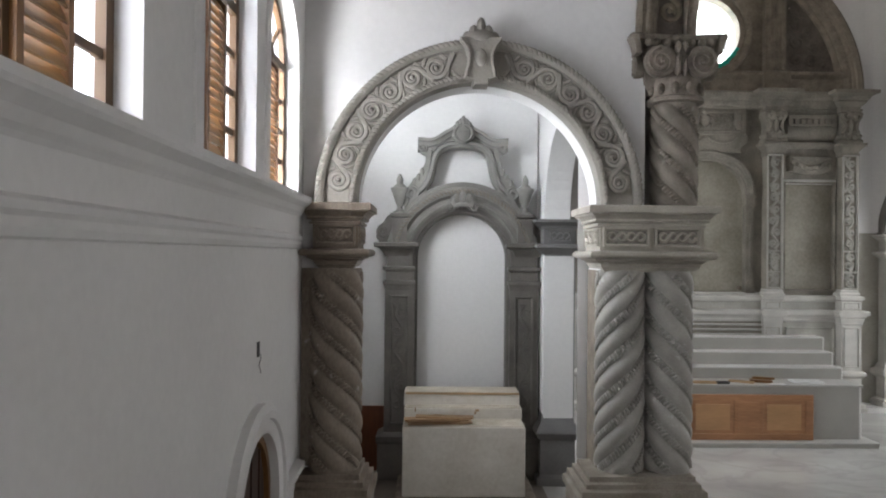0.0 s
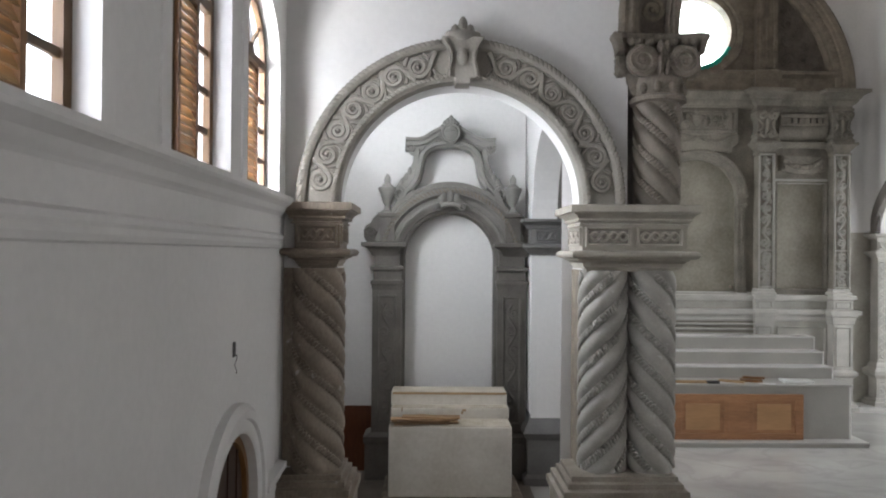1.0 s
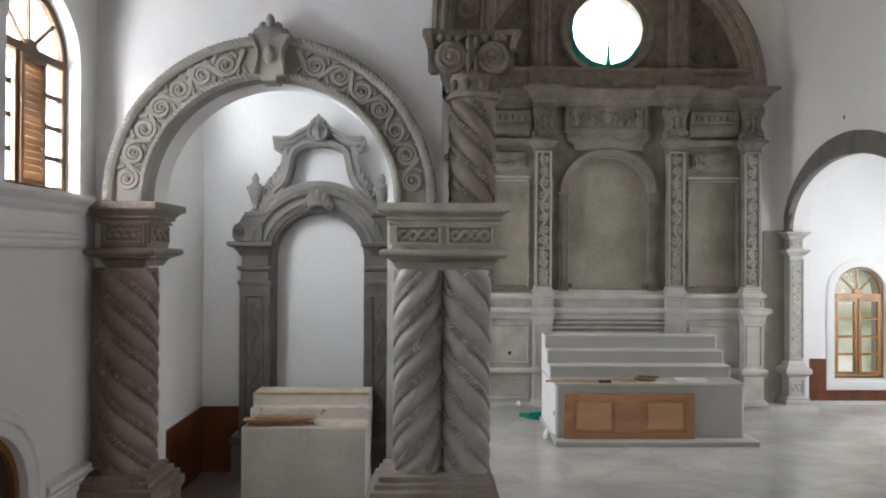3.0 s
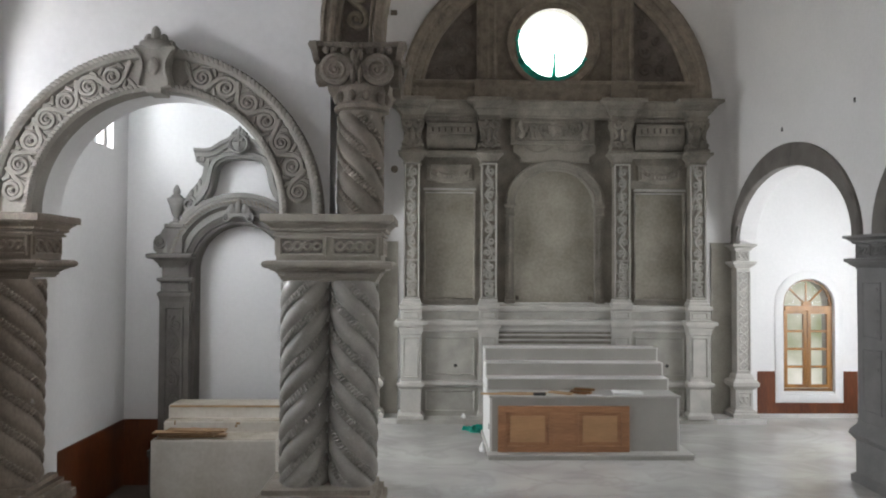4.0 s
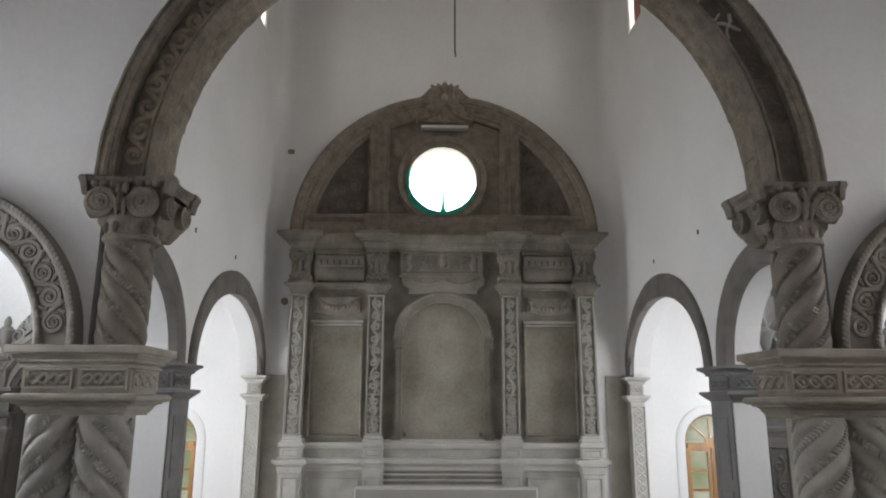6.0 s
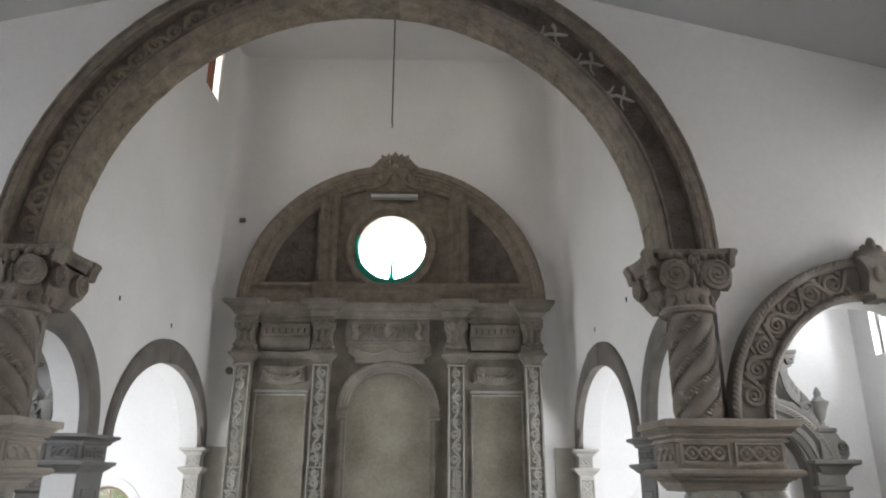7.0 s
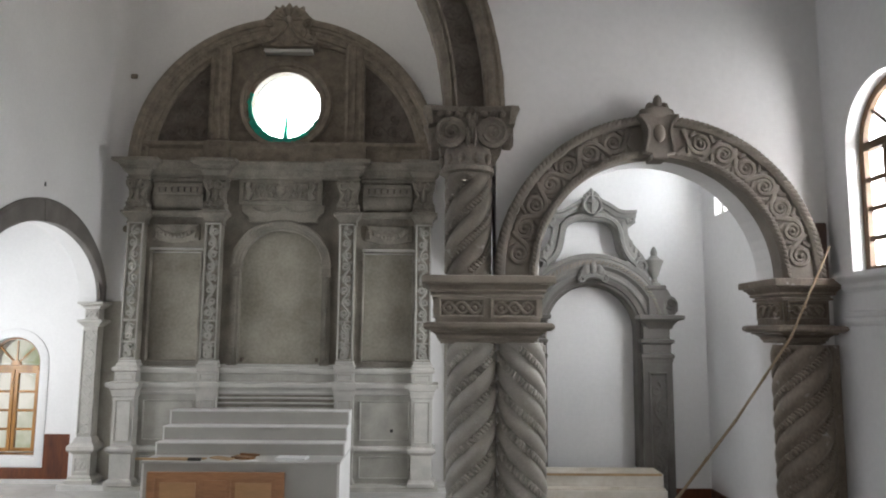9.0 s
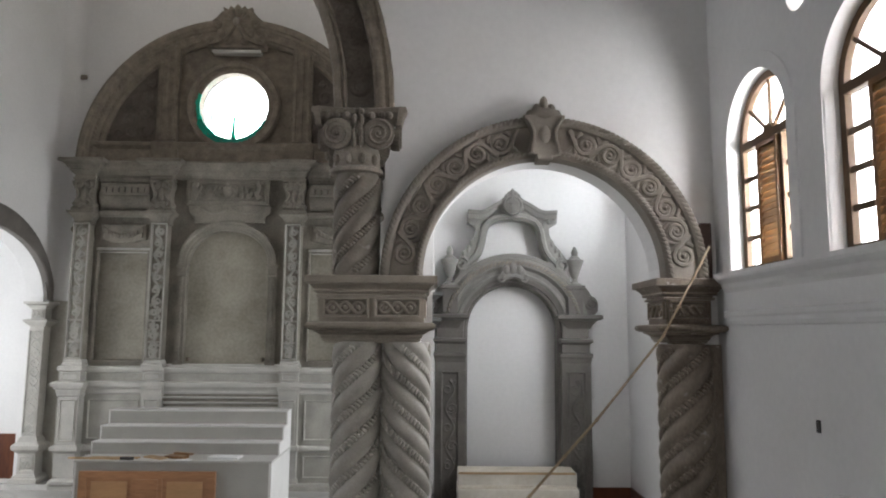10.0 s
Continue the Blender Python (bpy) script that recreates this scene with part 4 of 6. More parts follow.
    # respond at the far end of the wide arch
    rs = thing("respond_pilaster", (-3.78, 14.05, 0), "slim pale stone pilaster with a pierced lattice face", "pilaster", "lattice pilasters")
    RC = -3.745
    part("shaft", box(B(), RC - 0.14, RC + 0.14, 13.96, 14.2, 0.95, 3.08, 0.008), M_STONE_PALE, rs)
    f = B()
    panel_frame(f, RC - 0.138, RC + 0.138, 1.0, 3.02, 13.935, 13.962, XZ, 0.035)
    part("shaft_frame", f, M_STONE_PALE, rs)
    g = B()
    lattice(g, RC - 0.11, RC + 0.11, 1.03, 3.0, 13.952, XZ, 11, 0.015)
    part("lattice", g, M_STONE_LIGHT, rs)
    part("cap", stack(B(), RC - 0.135, RC + 0.135, 13.97, 14.2, [(d * 0.92, 3.06 + h * 1.04) for d, h in CAP]), M_STONE_PALE, rs)
    g = B()
    panel_frame(g, RC - 0.11, RC + 0.11, 3.255, 3.41, 13.95, 13.972, XZ, 0.02)
    guilloche(g, RC - 0.09, RC + 0.09, 3.26, 3.41, 13.963, XZ, 2)
    part("cap_panel", g, M_STONE_PALE, rs)
    part("pedestal", stack(B(), RC - 0.17, RC + 0.17, 13.93, 14.2, [(0.1, 0.1), (0.1, 0.17), (0.06, 0.19), (0.06, 0.22), (0.0, 0.25), (0.0, 0.64), (0.03, 0.67), (0.08, 0.71), (0.095, 0.73), (0.095, 0.8), (0.06, 0.83), (0.02, 0.86), (0.0, 0.93), (-0.03, 0.96)]), M_STONE_PALE, rs)
    g = B()
    panel_frame(g, RC - 0.13, RC + 0.13, 0.3, 0.59, 13.915, 13.935, XZ, 0.03)
    guilloche(g, RC - 0.09, RC + 0.09, 0.34, 0.55, 13.932, XZ, 2)
    part("pedestal_panel", g, M_STONE_PALE, rs)
    # bare cement strip beside the retable
    bm = box(B(), -3.68, -3.22, 14.27, 14.3, 0.1, 3.6)
    structure("cement_patch_" + ("west" if MIRROR > 0 else "east"), bm, M_PATCH, "bare grey cement patch on the white wall", "wall patch")
    bm = box(B(), -4.1, -3.1, 13.75, 14.3, 0.0, 0.1)
    structure("step_" + ("west" if MIRROR > 0 else "east"), bm, M_MARBLE, "low pale marble step along the end wall", "step")
    # cove added to soften the hard change of shade in the corner
    bm = rings(B(), [[(-3.7, 14.31, z)] + [(-3.37 + 0.31 * math.cos(radians(a)), 13.99 + 0.31 * math.sin(radians(a)), z) for a in range(180, 89, -10)] for z in (3.62, 12.4)])
    structure("corner_cove_" + ("west" if MIRROR > 0 else "east"), bm, M_PLASTER, "white plastered rounded inner corner", "wall", True)
    solid("conduit", tube(B(), [(-3.5, 14.28, z) for z in (3.6, 5, 6.5, 8.0)], 0.012, 6), M_PLASTER, (-3.5, 14.28, 3.6), "thin white painted conduit running up the wall", "conduit")
MIRROR = 1

# ---- the retable ----
rt = thing("retable", (RX, 14.1, 0), "large grey stone altarpiece with pilasters, niche and lunette", "altarpiece")
XO, XI, PX = 2.885, 1.335, (-2.885, -1.345, 1.315, 2.835)
part("plinth", stack(B(), RX - 3.1, RX + 3.1, 13.8, 14.28, [(0.06, 0.0), (0.06, 0.08), (0.0, 0.11)]), M_DADO, rt)
part("dado", box(B(), RX - 3.0, RX + 3.0, 13.98, 14.28, 0.1, 1.9), M_DADO, rt)
PED = [(0.06, 0.1), (0.06, 0.165), (0.02, 0.2), (0.0, 0.22), (0.0, 0.68), (0.02, 0.7), (0.06, 0.73), (0.07, 0.74), (0.07, 0.79), (0.05, 0.81), (0.0, 0.83), (0.0, 1.74), (0.02, 1.765), (0.02, 1.8), (0.035, 1.83), (0.04, 1.88), (0.065, 1.9), (0.065, 1.938), (0.12, 1.945), (0.12, 2.01), (0.1, 2.028), (0.0, 2.035), (0.0, 2.215), (0.03, 2.24), (0.045, 2.25), (0.045, 2.305), (0.035, 2.315)]
PEDI = [(d * 0.5, h) for d, h in PED]
for x, w, pr in ((PX[0], 0.2, PED), (PX[3], 0.2, PED), (PX[1], 0.19, PEDI), (PX[2], 0.19, PEDI)):
    p = part("pedestal", stack(B(), RX + x - w, RX + x + w, 13.76 if w == 0.2 else 13.88, 14.2, pr), M_STONE_PALE, rt)
    g = B()
    yf = 13.76 if w == 0.2 else 13.88
    panel_frame(g, RX + x - w + 0.05, RX + x + w - 0.05, 0.9, 1.69, yf - 0.018, yf + 0.002, XZ, 0.025)
    panel_frame(g, RX + x - w + 0.05, RX + x + w - 0.05, 2.065, 2.19, yf - 0.014, yf + 0.002, XZ, 0.02)
    part("panel_moulding", g, M_DADO, p)
for x0, x1 in ((-XO + 0.22, -XI - 0.22), (XI + 0.22, XO - 0.22)):
    g = B()
    panel_frame(g, RX + x0 + 0.06, RX + x1 - 0.06, 0.91, 1.68, 13.95, 13.982, XZ, 0.035)
    part("dado_panel", g, M_DADO, rt)
    g = B()
    panel_frame(g, RX + x0 + 0.06, RX + x1 - 0.06, 0.2, 0.62, 13.955, 13.982, XZ, 0.03)
    part("dado_panel", g, M_DADO, rt)
    part("rail", stack(B(), RX + x0, RX + x1, 13.95, 14.2, [(0.0, 0.69), (0.02, 0.71), (0.05, 0.735), (0.06, 0.745), (0.06, 0.79), (0.04, 0.808), (0.0, 0.815)]), M_STONE_LIGHT, rt)
# flat dark sheet stands in for the shade between shelf and altar steps
part("dado_recess", box(B(), RX - XI + 0.2, RX + XI - 0.2, 13.965, 13.985, 0.12, 1.79), M_RETABLE, rt, "dark sheet on the dado, shade of the bay in its tone")
for z, k in ((1.5, 0.03), (1.6, 0.045), (1.7, 0.06)):
    part("rail", stack(B(), RX - XI + 0.2, RX + XI - 0.2, 13.97, 14.2, [(0.0, z), (k, z + 0.02), (k, z + 0.04), (0.0, z + 0.045)]), M_STONE_LIGHT, rt)
part("shelf", stack(B(), RX - 3.0, RX + 3.0, 13.95, 14.25, [(0.0, 1.79), (0.02, 1.8), (0.02, 1.835), (0.005, 1.84), (0.005, 1.885), (0.04, 1.895), (0.05, 1.93), (0.11, 1.938), (0.11, 2.005), (0.09, 2.025), (0.0, 2.03)]), M_STONE_LIGHT, rt)
part("shelf_wall", box(B(), RX - 2.98, RX + 2.98, 13.99, 14.28, 1.9, 2.3), M_DADO, rt)
part("shelf", stack(B(), RX - 2.98, RX + 2.98, 13.98, 14.25, [(0.0, 2.19), (0.02, 2.2), (0.02, 2.235), (0.085, 2.242), (0.085, 2.3), (0.06, 2.315), (0.02, 2.32)]), M_STONE_LIGHT, rt)
NX, NR, NS = -0.06, 0.83, 4.235
bm = wall(B(), XZ, RX - 2.98, RX + 2.98, 14.06, 14.2, 2.28, 6.2,
          [(RX - 2.64, RX - 1.62, 1, lambda u: 2.42, lambda u: 4.6), arched(NX - NR, NX + NR, 2.36, NS, NR, 36), (RX + 1.62, RX + 2.64, 1, lambda u: 2.42, lambda u: 4.6)])
part("back_slab", bm, M_RETABLE, rt, "", False)
for x0, x1, z1, nm in ((-2.66, -1.6, 4.62, "side_panel"), (-0.9, 0.86, 5.15, "niche_back"), (1.6, 2.66, 4.62, "side_panel")):
    part(nm, box(B(), RX + x0, RX + x1, 14.18, 14.28, 2.33, z1), M_CEMENT, rt, "smooth olive-grey cement field")
for sx in (-1, 1):
    g = B()
    panel_frame(g, RX + sx * 2.13 - 0.53, RX + sx * 2.13 + 0.53, 2.4, 4.63, 14.02, 14.062, XZ, 0.05)
    part("field_frame", g, M_RETABLE, rt)
    part("field_lintel", stack(B(), RX + sx * 2.13 - 0.5, RX + sx * 2.13 + 0.5, 14.05, 14.2, [(0, 4.58), (0.03, 4.62), (0.03, 4.66), (0, 4.68)]), M_STONE_PALE, rt)
    gp = part("garland_panel", prism(B(), [(RX + sx * 2.13 + u, z) for u, z in ((-0.46, 5.14), (-0.46, 4.83), (-0.32, 4.81), (-0.22, 4.77), (0.22, 4.77), (0.32, 4.81), (0.46, 4.83), (0.46, 5.14))], 13.98, 14.08, 0.015), M_RETABLE, rt)
    g = B()
    for d in (0, 0.05):
        tube(g, [(RX + sx * 2.13 + u * 0.36, 13.97, 5.06 - d - 0.14 * (1 - u * u)) for u in [-1 + i / 8 for i in range(17)]], 0.036 - d * 0.2, 6)
    for q in range(9):
        u = -0.8 + 0.2 * q
        blob(g, (RX + sx * 2.13 + u * 0.36, 13.955, 5.035 - 0.14 * (1 - u * u)), 0.04, 0.04, 0.05)
    for u in (-0.38, 0.38):
        blob(g, (RX + sx * 2.13 + u, 13.97, 5.04), 0.05, 0.03, 0.06)
        blob(g, (RX + sx * 2.13 + u, 13.97, 4.93), 0.03, 0.03, 0.07)
    part("garland", g, M_RETABLE, gp)
    # swelling frieze with a row of teeth
    fz = part("swelling_frieze", rings(B(), [[(RX + sx * 2.1 - w, 14.1, z), (RX + sx * 2.1 - w, y, z), (RX + sx * 2.1 + w, y, z), (RX + sx * 2.1 + w, 14.1, z)] for w, y, z in
              ((0.46, 14.06, 5.44), (0.48, 13.99, 5.48), (0.49, 13.93, 5.55), (0.5, 13.9, 5.66), (0.5, 13.92, 5.76), (0.5, 13.97, 5.82), (0.5, 14.0, 6.05))]), M_RETABLE, rt)
    # dark bed paints the shade between the teeth
    part("tooth_bed", box(B(), RX + sx * 2.1 - 0.49, RX + sx * 2.1 + 0.49, 13.945, 14.01, 5.76, 5.965), M_RECESS_SHADE, fz)
    part("tooth_rail", box(B(), RX + sx * 2.1 - 0.49, RX + sx * 2.1 + 0.49, 13.875, 13.95, 5.885, 5.965, 0.01), M_RETABLE, fz)
    part("tooth_rail", box(B(), RX + sx * 2.1 - 0.49, RX + sx * 2.1 + 0.49, 13.87, 13.95, 5.735, 5.78, 0.008), M_RETABLE, fz)
    for k in range(8):
        part("tooth", box(B(), RX + sx * 2.1 - 0.49 + 0.127 * k, RX + sx * 2.1 - 0.392 + 0.127 * k, 13.88, 13.95, 5.78, 5.885, 0.006), M_RETABLE, fz)
    part("frieze_cap", stack(B(), RX + sx * 2.1 - 0.5, RX + sx * 2.1 + 0.5, 13.95, 14.2, [(0, 5.98), (0.03, 6.02), (0.03, 6.08)]), M_RETABLE, rt)
    part("frieze_foot", stack(B(), RX + sx * 2.1 - 0.5, RX + sx * 2.1 + 0.5, 13.97, 14.2, [(0.0, 5.3), (0.04, 5.34), (0.04, 5.4), (0, 5.43)]), M_RETABLE, rt)
# niche surround
part("archivolt", ring_moulding(B(), NX, NS + 0.12, [(0.8, 14.1), (0.8, 14.02), (0.82, 14.0), (0.85, 14.0), (0.86, 13.975), (0.92, 13.965), (0.93, 13.94), (0.98, 13.935), (1.0, 13.96), (1.0, 14.08)], rz=-0.12, n=40), M_RETABLE, rt)
for sx in (-1, 1):
    x0, x1 = sorted((NX + sx * 0.82, NX + sx * 0.995))
    st = part("niche_jamb", stack(B(), x0, x1, 14.0, 14.1, [(0.012, 2.32), (0.012, 2.42), (0.0, 2.44), (0.0, 4.1)]), M_RETABLE, rt)
    part("jamb_bead", box(B(), (x0 + x1) / 2 - 0.03, (x0 + x1) / 2 + 0.03, 13.98, 14.002, 2.45, 4.1, 0.006), M_RETABLE, st)
    part("jamb_cap", stack(B(), x0, x1, 13.99, 14.1, [(0.0, 4.1), (0.015, 4.12), (0.015, 4.15), (0.0, 4.16), (0.0, 4.28), (0.02, 4.3), (0.035, 4.33), (0.035, 4.36)]), M_RETABLE, st)
part("niche_sill", stack(B(), NX - 1.1, NX + 1.1, 14.0, 14.2, [(0, 2.28), (0.02, 2.3), (0.02, 2.34), (0, 2.37)]), M_STONE_LIGHT, rt)
for u in (-0.74, 0.74):
    part("bracket", box(B(), NX + u - 0.025, NX + u + 0.025, 14.05, 14.2, 2.42, 2.5, 0.006), M_STONE_DARK, rt, "small dark bracket")
fp = part("frieze_panel", box(B(), -0.95, 0.73, 13.95, 14.1, 5.56, 6.08, 0.01), M_RETABLE, rt)
g = B()
panel_frame(g, -0.89, 0.67, 5.61, 6.03, 13.93, 13.952, XZ, 0.04)
part("panel_border", g, M_RETABLE, fp)
part("frieze_apron", prism(B(), [(NX + u, z) for u, z in ((-0.84, 5.56), (-0.84, 5.4), (-0.7, 5.3), (-0.7, 5.2), (0.7, 5.2), (0.7, 5.3), (0.84, 5.4), (0.84, 5.56))], 13.99, 14.1, 0.012), M_RETABLE, rt)
rn = random.Random(5)
for s in (-1, 1):
    part("panel_console", ribbon(B(), [(NX - 0.05 + s * 0.62, 6.0), (NX - 0.05 + s * 0.66, 5.9), (NX - 0.05 + s * 0.6, 5.78), (NX - 0.05 + s * 0.66, 5.66)], 0.1, 13.95, 0.07, flat, 0.14), M_RETABLE, fp)
    for k in range(4):
        u, z = -0.05 + NX + s * (0.13 + 0.125 * k), 5.82 + 0.07 * (-1) ** k
        g = ribbon(B(), spiral(u, z, 0.095, 0.03, 1.25, rn.uniform(0, 6), s, 18), 0.036, 13.95, 0.034, flat, 0.06)
        blob(g, (u, 13.945, z), 0.035, 0.04, 0.035)
        part("foliage_curl", g, M_RETABLE, fp)
        part("foliage_curl", ribbon(B(), [(u, z), (u + s * 0.05, z - 0.09 * (-1) ** k), (u + s * 0.02, z - 0.2 * (-1) ** k)], 0.03, 13.95, 0.045, flat, 0.06), M_RETABLE, fp)
g = blob(B(), (NX - 0.05, 13.94, 5.84), 0.09, 0.06, 0.13, 12, 8)
blob(g, (NX - 0.05, 13.93, 5.99), 0.05, 0.05, 0.05)
part("panel_boss", g, M_RETABLE, fp, "worn oval boss")
for s in (-1, 1):
    part("apron_swag", ribbon(B(), [(NX + s * u, z) for u, z in ((0.62, 5.5), (0.5, 5.42), (0.33, 5.39), (0.15, 5.43), (0.04, 5.5))], 0.045, 13.992, 0.035, flat, 0.05), M_RETABLE, fp)


def vine(bm, cx, z0, z1, w, depth, seed):
    """Undulating carved stem with curling leaves."""
    rn = random.Random(seed)
    n = max(2, int((z1 - z0) / 0.22))
    m = n * 8
    tube(bm, [(cx + w * 0.62 * math.sin(math.pi * n * i / m), depth, z0 + (z1 - z0) * i / m) for i in range(m + 1)], 0.026, 5)
    for k in range(n):
        z = z0 + (z1 - z0) * (k + 0.5) / n
        s = -1 if k % 2 == 0 else 1
        tube(bm, [(a, depth, b) for a, b in spiral(cx + s * w * 0.3, z, 0.07, 0.02, 1.3, rn.uniform(0, 6), s, 16)], 0.024, 5)
        for q in range(4):
            blob(bm, (cx - s * w * rn.uniform(0.1, 0.9), depth, z + rn.uniform(-0.1, 0.1)), 0.028, 0.022, 0.045, 6, 4)


for i, x in enumerate(PX):
    X = RX + x
    pp = part("pilaster", stack(B(), X - 0.155, X + 0.155, 13.85, 14.12, [(0.0, 2.44), (0.0, 5.18)]), M_RETABLE, rt)
    part("pilaster_base", stack(B(), X - 0.155, X + 0.155, 13.85, 14.12, [(0.05, 2.31), (0.05, 2.36), (0.02, 2.39), (0.02, 2.43), (0.002, 2.45)]), M_STONE_PALE, rt)
    g = B()
    panel_frame(g, X - 0.156, X + 0.156, 2.46, 5.15, 13.79, 13.851, XZ, 0.035)
    for z in (2.78, 3.2):
        box(g, X - 0.13, X + 0.13, 13.80, 13.852, z, z + 0.035)
    part("edge_moulding", g, M_VINE, pp)
    g = B()
    vine(g, X, 2.5, 2.77, 0.1, 13.838, i)
    vine(g, X, 2.83, 3.19, 0.105, 13.838, i + 9)
    vine(g, X, 3.25, 5.1, 0.105, 13.838, i + 4)
    part("vine_carving", g, M_VINE, pp)
    part("capital", stack(B(), X - 0.155, X + 0.155, 13.83, 14.12, [(0.0, 5.12), (0.025, 5.13), (0.025, 5.17), (0.01, 5.18), (0.02, 5.22), (0.05, 5.26), (0.09, 5.31), (0.12, 5.33), (0.12, 5.38), (0.02, 5.4)]), M_RETABLE, rt)
    fb = part("frieze_block", stack(B(), X - 0.17, X + 0.17, 13.84, 14.12, [(0.06, 5.4), (0.06, 5.44), (0.03, 5.48), (0.05, 5.54), (0.01, 5.6), (0.0, 5.7), (0.01, 5.82), (0.05, 5.9), (0.06, 5.98), (0.03, 6.02), (0.03, 6.06)]), M_RETABLE, rt)
    g = B()
    for s in (-1, 1):
        ribbon(g, spiral(X + s * 0.1, 5.92, 0.085, 0.025, 1.5, math.pi / 2, s, 20), 0.036, 13.79, 0.045, flat)
        ribbon(g, spiral(X + s * 0.09, 5.54, 0.075, 0.02, 1.5, -math.pi / 2, -s, 20), 0.034, 13.8, 0.04, flat)
        ribbon(g, [(X + s * (0.17 - 0.08 * math.sin(t * math.pi)), 5.6 + 0.25 * t) for t in [k / 8 for k in range(9)]], 0.05, 13.835, 0.05, flat)
    blob(g, (X, 13.82, 5.72), 0.055, 0.06, 0.15)
    part("block_carving", g, M_RETABLE, fb)
    part("cornice_break", stack(B(), X - 0.19, X + 0.19, 13.84, 14.12, [(0.0, 6.02), (0.04, 6.03), (0.04, 6.07), (0.015, 6.08), (0.015, 6.12), (0.06, 6.16), (0.1, 6.21), (0.1, 6.24), (0.13, 6.25), (0.15, 6.3), (0.21, 6.34), (0.26, 6.355), (0.26, 6.42), (0.22, 6.43), (0.16, 6.45)]), M_RETABLE, rt)
part("cornice", stack(B(), RX - 2.98, RX + 2.98, 13.96, 14.2, [(0.0, 6.08), (0.03, 6.1), (0.03, 6.14), (0.05, 6.16), (0.07, 6.22), (0.07, 6.25), (0.1, 6.28), (0.12, 6.32), (0.12, 6.4), (0.05, 6.44)]), M_RETABLE, rt)
# lunette
LZ = 6.4
bm = B()
wall(bm, XZ, RX - 2.9, RX + 2.9, 14.1, 14.28, 6.4, lambda u: LZ + math.sqrt(max(0.001, 2.95 ** 2 - (u - RX) ** 2)), [(RX - 2.9, RX - 0.86, 30, lambda u: 6.4, lambda u: 6.4), round_hole(-0.09, 7.64, 0.74), (RX + 0.9, RX + 2.9, 30, lambda u: 6.4, lambda u: 6.4)])
part("lunette_slab", bm, M_STONE_DARK, rt, "", False)
prof = [(2.7, 14.15), (2.7, 14.03), (2.74, 14.0), (2.78, 14.0), (2.79, 13.96), (2.83, 13.94), (2.93, 13.94), (2.95, 13.91), (3.0, 13.9), (3.02, 13.87), (3.1, 13.86), (3.16, 13.9), (3.16, 14.29)]
part("lunette_ring", ring_moulding(B(), RX, LZ, prof, n=64, rz=-0.08), M_STONE_DARK, rt)
g = B()
for k in range(88):
    a = radians(2 + 176 * (k + 0.5) / 88)
    blob(g, (RX + 2.885 * math.cos(a), 13.938, LZ + 2.805 * math.sin(a)), 0.034, 0.022, 0.034, 6, 4)
part("bead_course", g, M_STONE_DARK, rt, "", True, "stuff")
part("lunette_sill", stack(B(), RX - 2.8, RX + 2.8, 13.98, 14.2, [(0.0, 6.44), (0.0, 6.7), (0.04, 6.74), (0.07, 6.78), (0.07, 6.83), (0.0, 6.86)]), M_STONE_DARK, rt)
for s in (-1, 1):
    X = RX + s * 1.38
    bp = part("upright", stack(B(), X - 0.21, X + 0.21, 13.96, 14.15, [(0.06, 6.46), (0.06, 6.84), (0.0, 6.88), (0.0, 8.95)]), M_STONE_DARK, rt)
    for u in (-0.14, 0.0, 0.14):
        part("fillet", box(B(), X + u - 0.03, X + u + 0.03, 13.93, 13.97, 6.9, 8.9, 0.008), M_STONE_DARK, bp)
    edge = [(RX + s * 1.57, 6.85)] + [(RX + s * 2.71 * math.cos(radians(a)), LZ - 0.06 + 2.69 * math.sin(radians(a))) for a in (10, 18, 26, 33, 40, 47, 54)]
    sp = part("spandrel_field", prism(B(), edge, 14.088, 14.12), M_RECESS_SHADE, rt, "recessed field with worn relief, shade in its dark brown")
    rn = random.Random(31)
    for u, z, r in ((1.86, 7.12, 0.15), (2.16, 7.1, 0.13), (1.88, 7.48, 0.15), (2.18, 7.38, 0.12), (1.84, 7.86, 0.13), (2.08, 7.7, 0.1), (1.78, 8.14, 0.09), (2.4, 7.06, 0.09)):
        g = ribbon(B(), spiral(RX + s * u, z, r, r * 0.3, 1.2, rn.uniform(0, 6), s, 18), r * 0.3, 14.09, 0.03, flat, r * 0.4)
        blob(g, (RX + s * u, 14.085, z), r * 0.22, 0.03, r * 0.22)
        part("relief_leaf", g, M_RECESS_SHADE, sp)
prof = [(0.71, 14.25), (0.71, 14.02), (0.78, 13.99), (0.82, 14.0), (0.85, 13.96), (0.93, 13.95), (0.96, 14.0), (0.96, 14.12)]
part("round_frame", ring_moulding(B(), -0.09, 7.64, prof, a0=360, a1=0, n=56), M_STONE_DARK, rt)
part("hood", stack(B(), RX - 0.47, RX + 0.47, 13.93, 14.1, [(0.02, 8.75), (0.03, 8.77), (0.03, 8.81)]), M_STONE_LIGHT, rt, "pale hood slab over the round window")
side = ((0.6, 8.84), (0.6, 8.97), (0.5, 9.05), (0.42, 9.14), (0.41, 9.24), (0.5, 9.34), (0.53, 9.43), (0.43, 9.52), (0.35, 9.61), (0.26, 9.68), (0.16, 9.71))
dome = [(RX - u, z) for u, z in side] + [(RX + u, z) for u, z in side[::-1]]
cr = part("crest", worn(prism(B(), dome, 13.86, 14.2, 0.03), 0.012, 9.0), M_STONE_DARK, rt, "leafy stone crest")
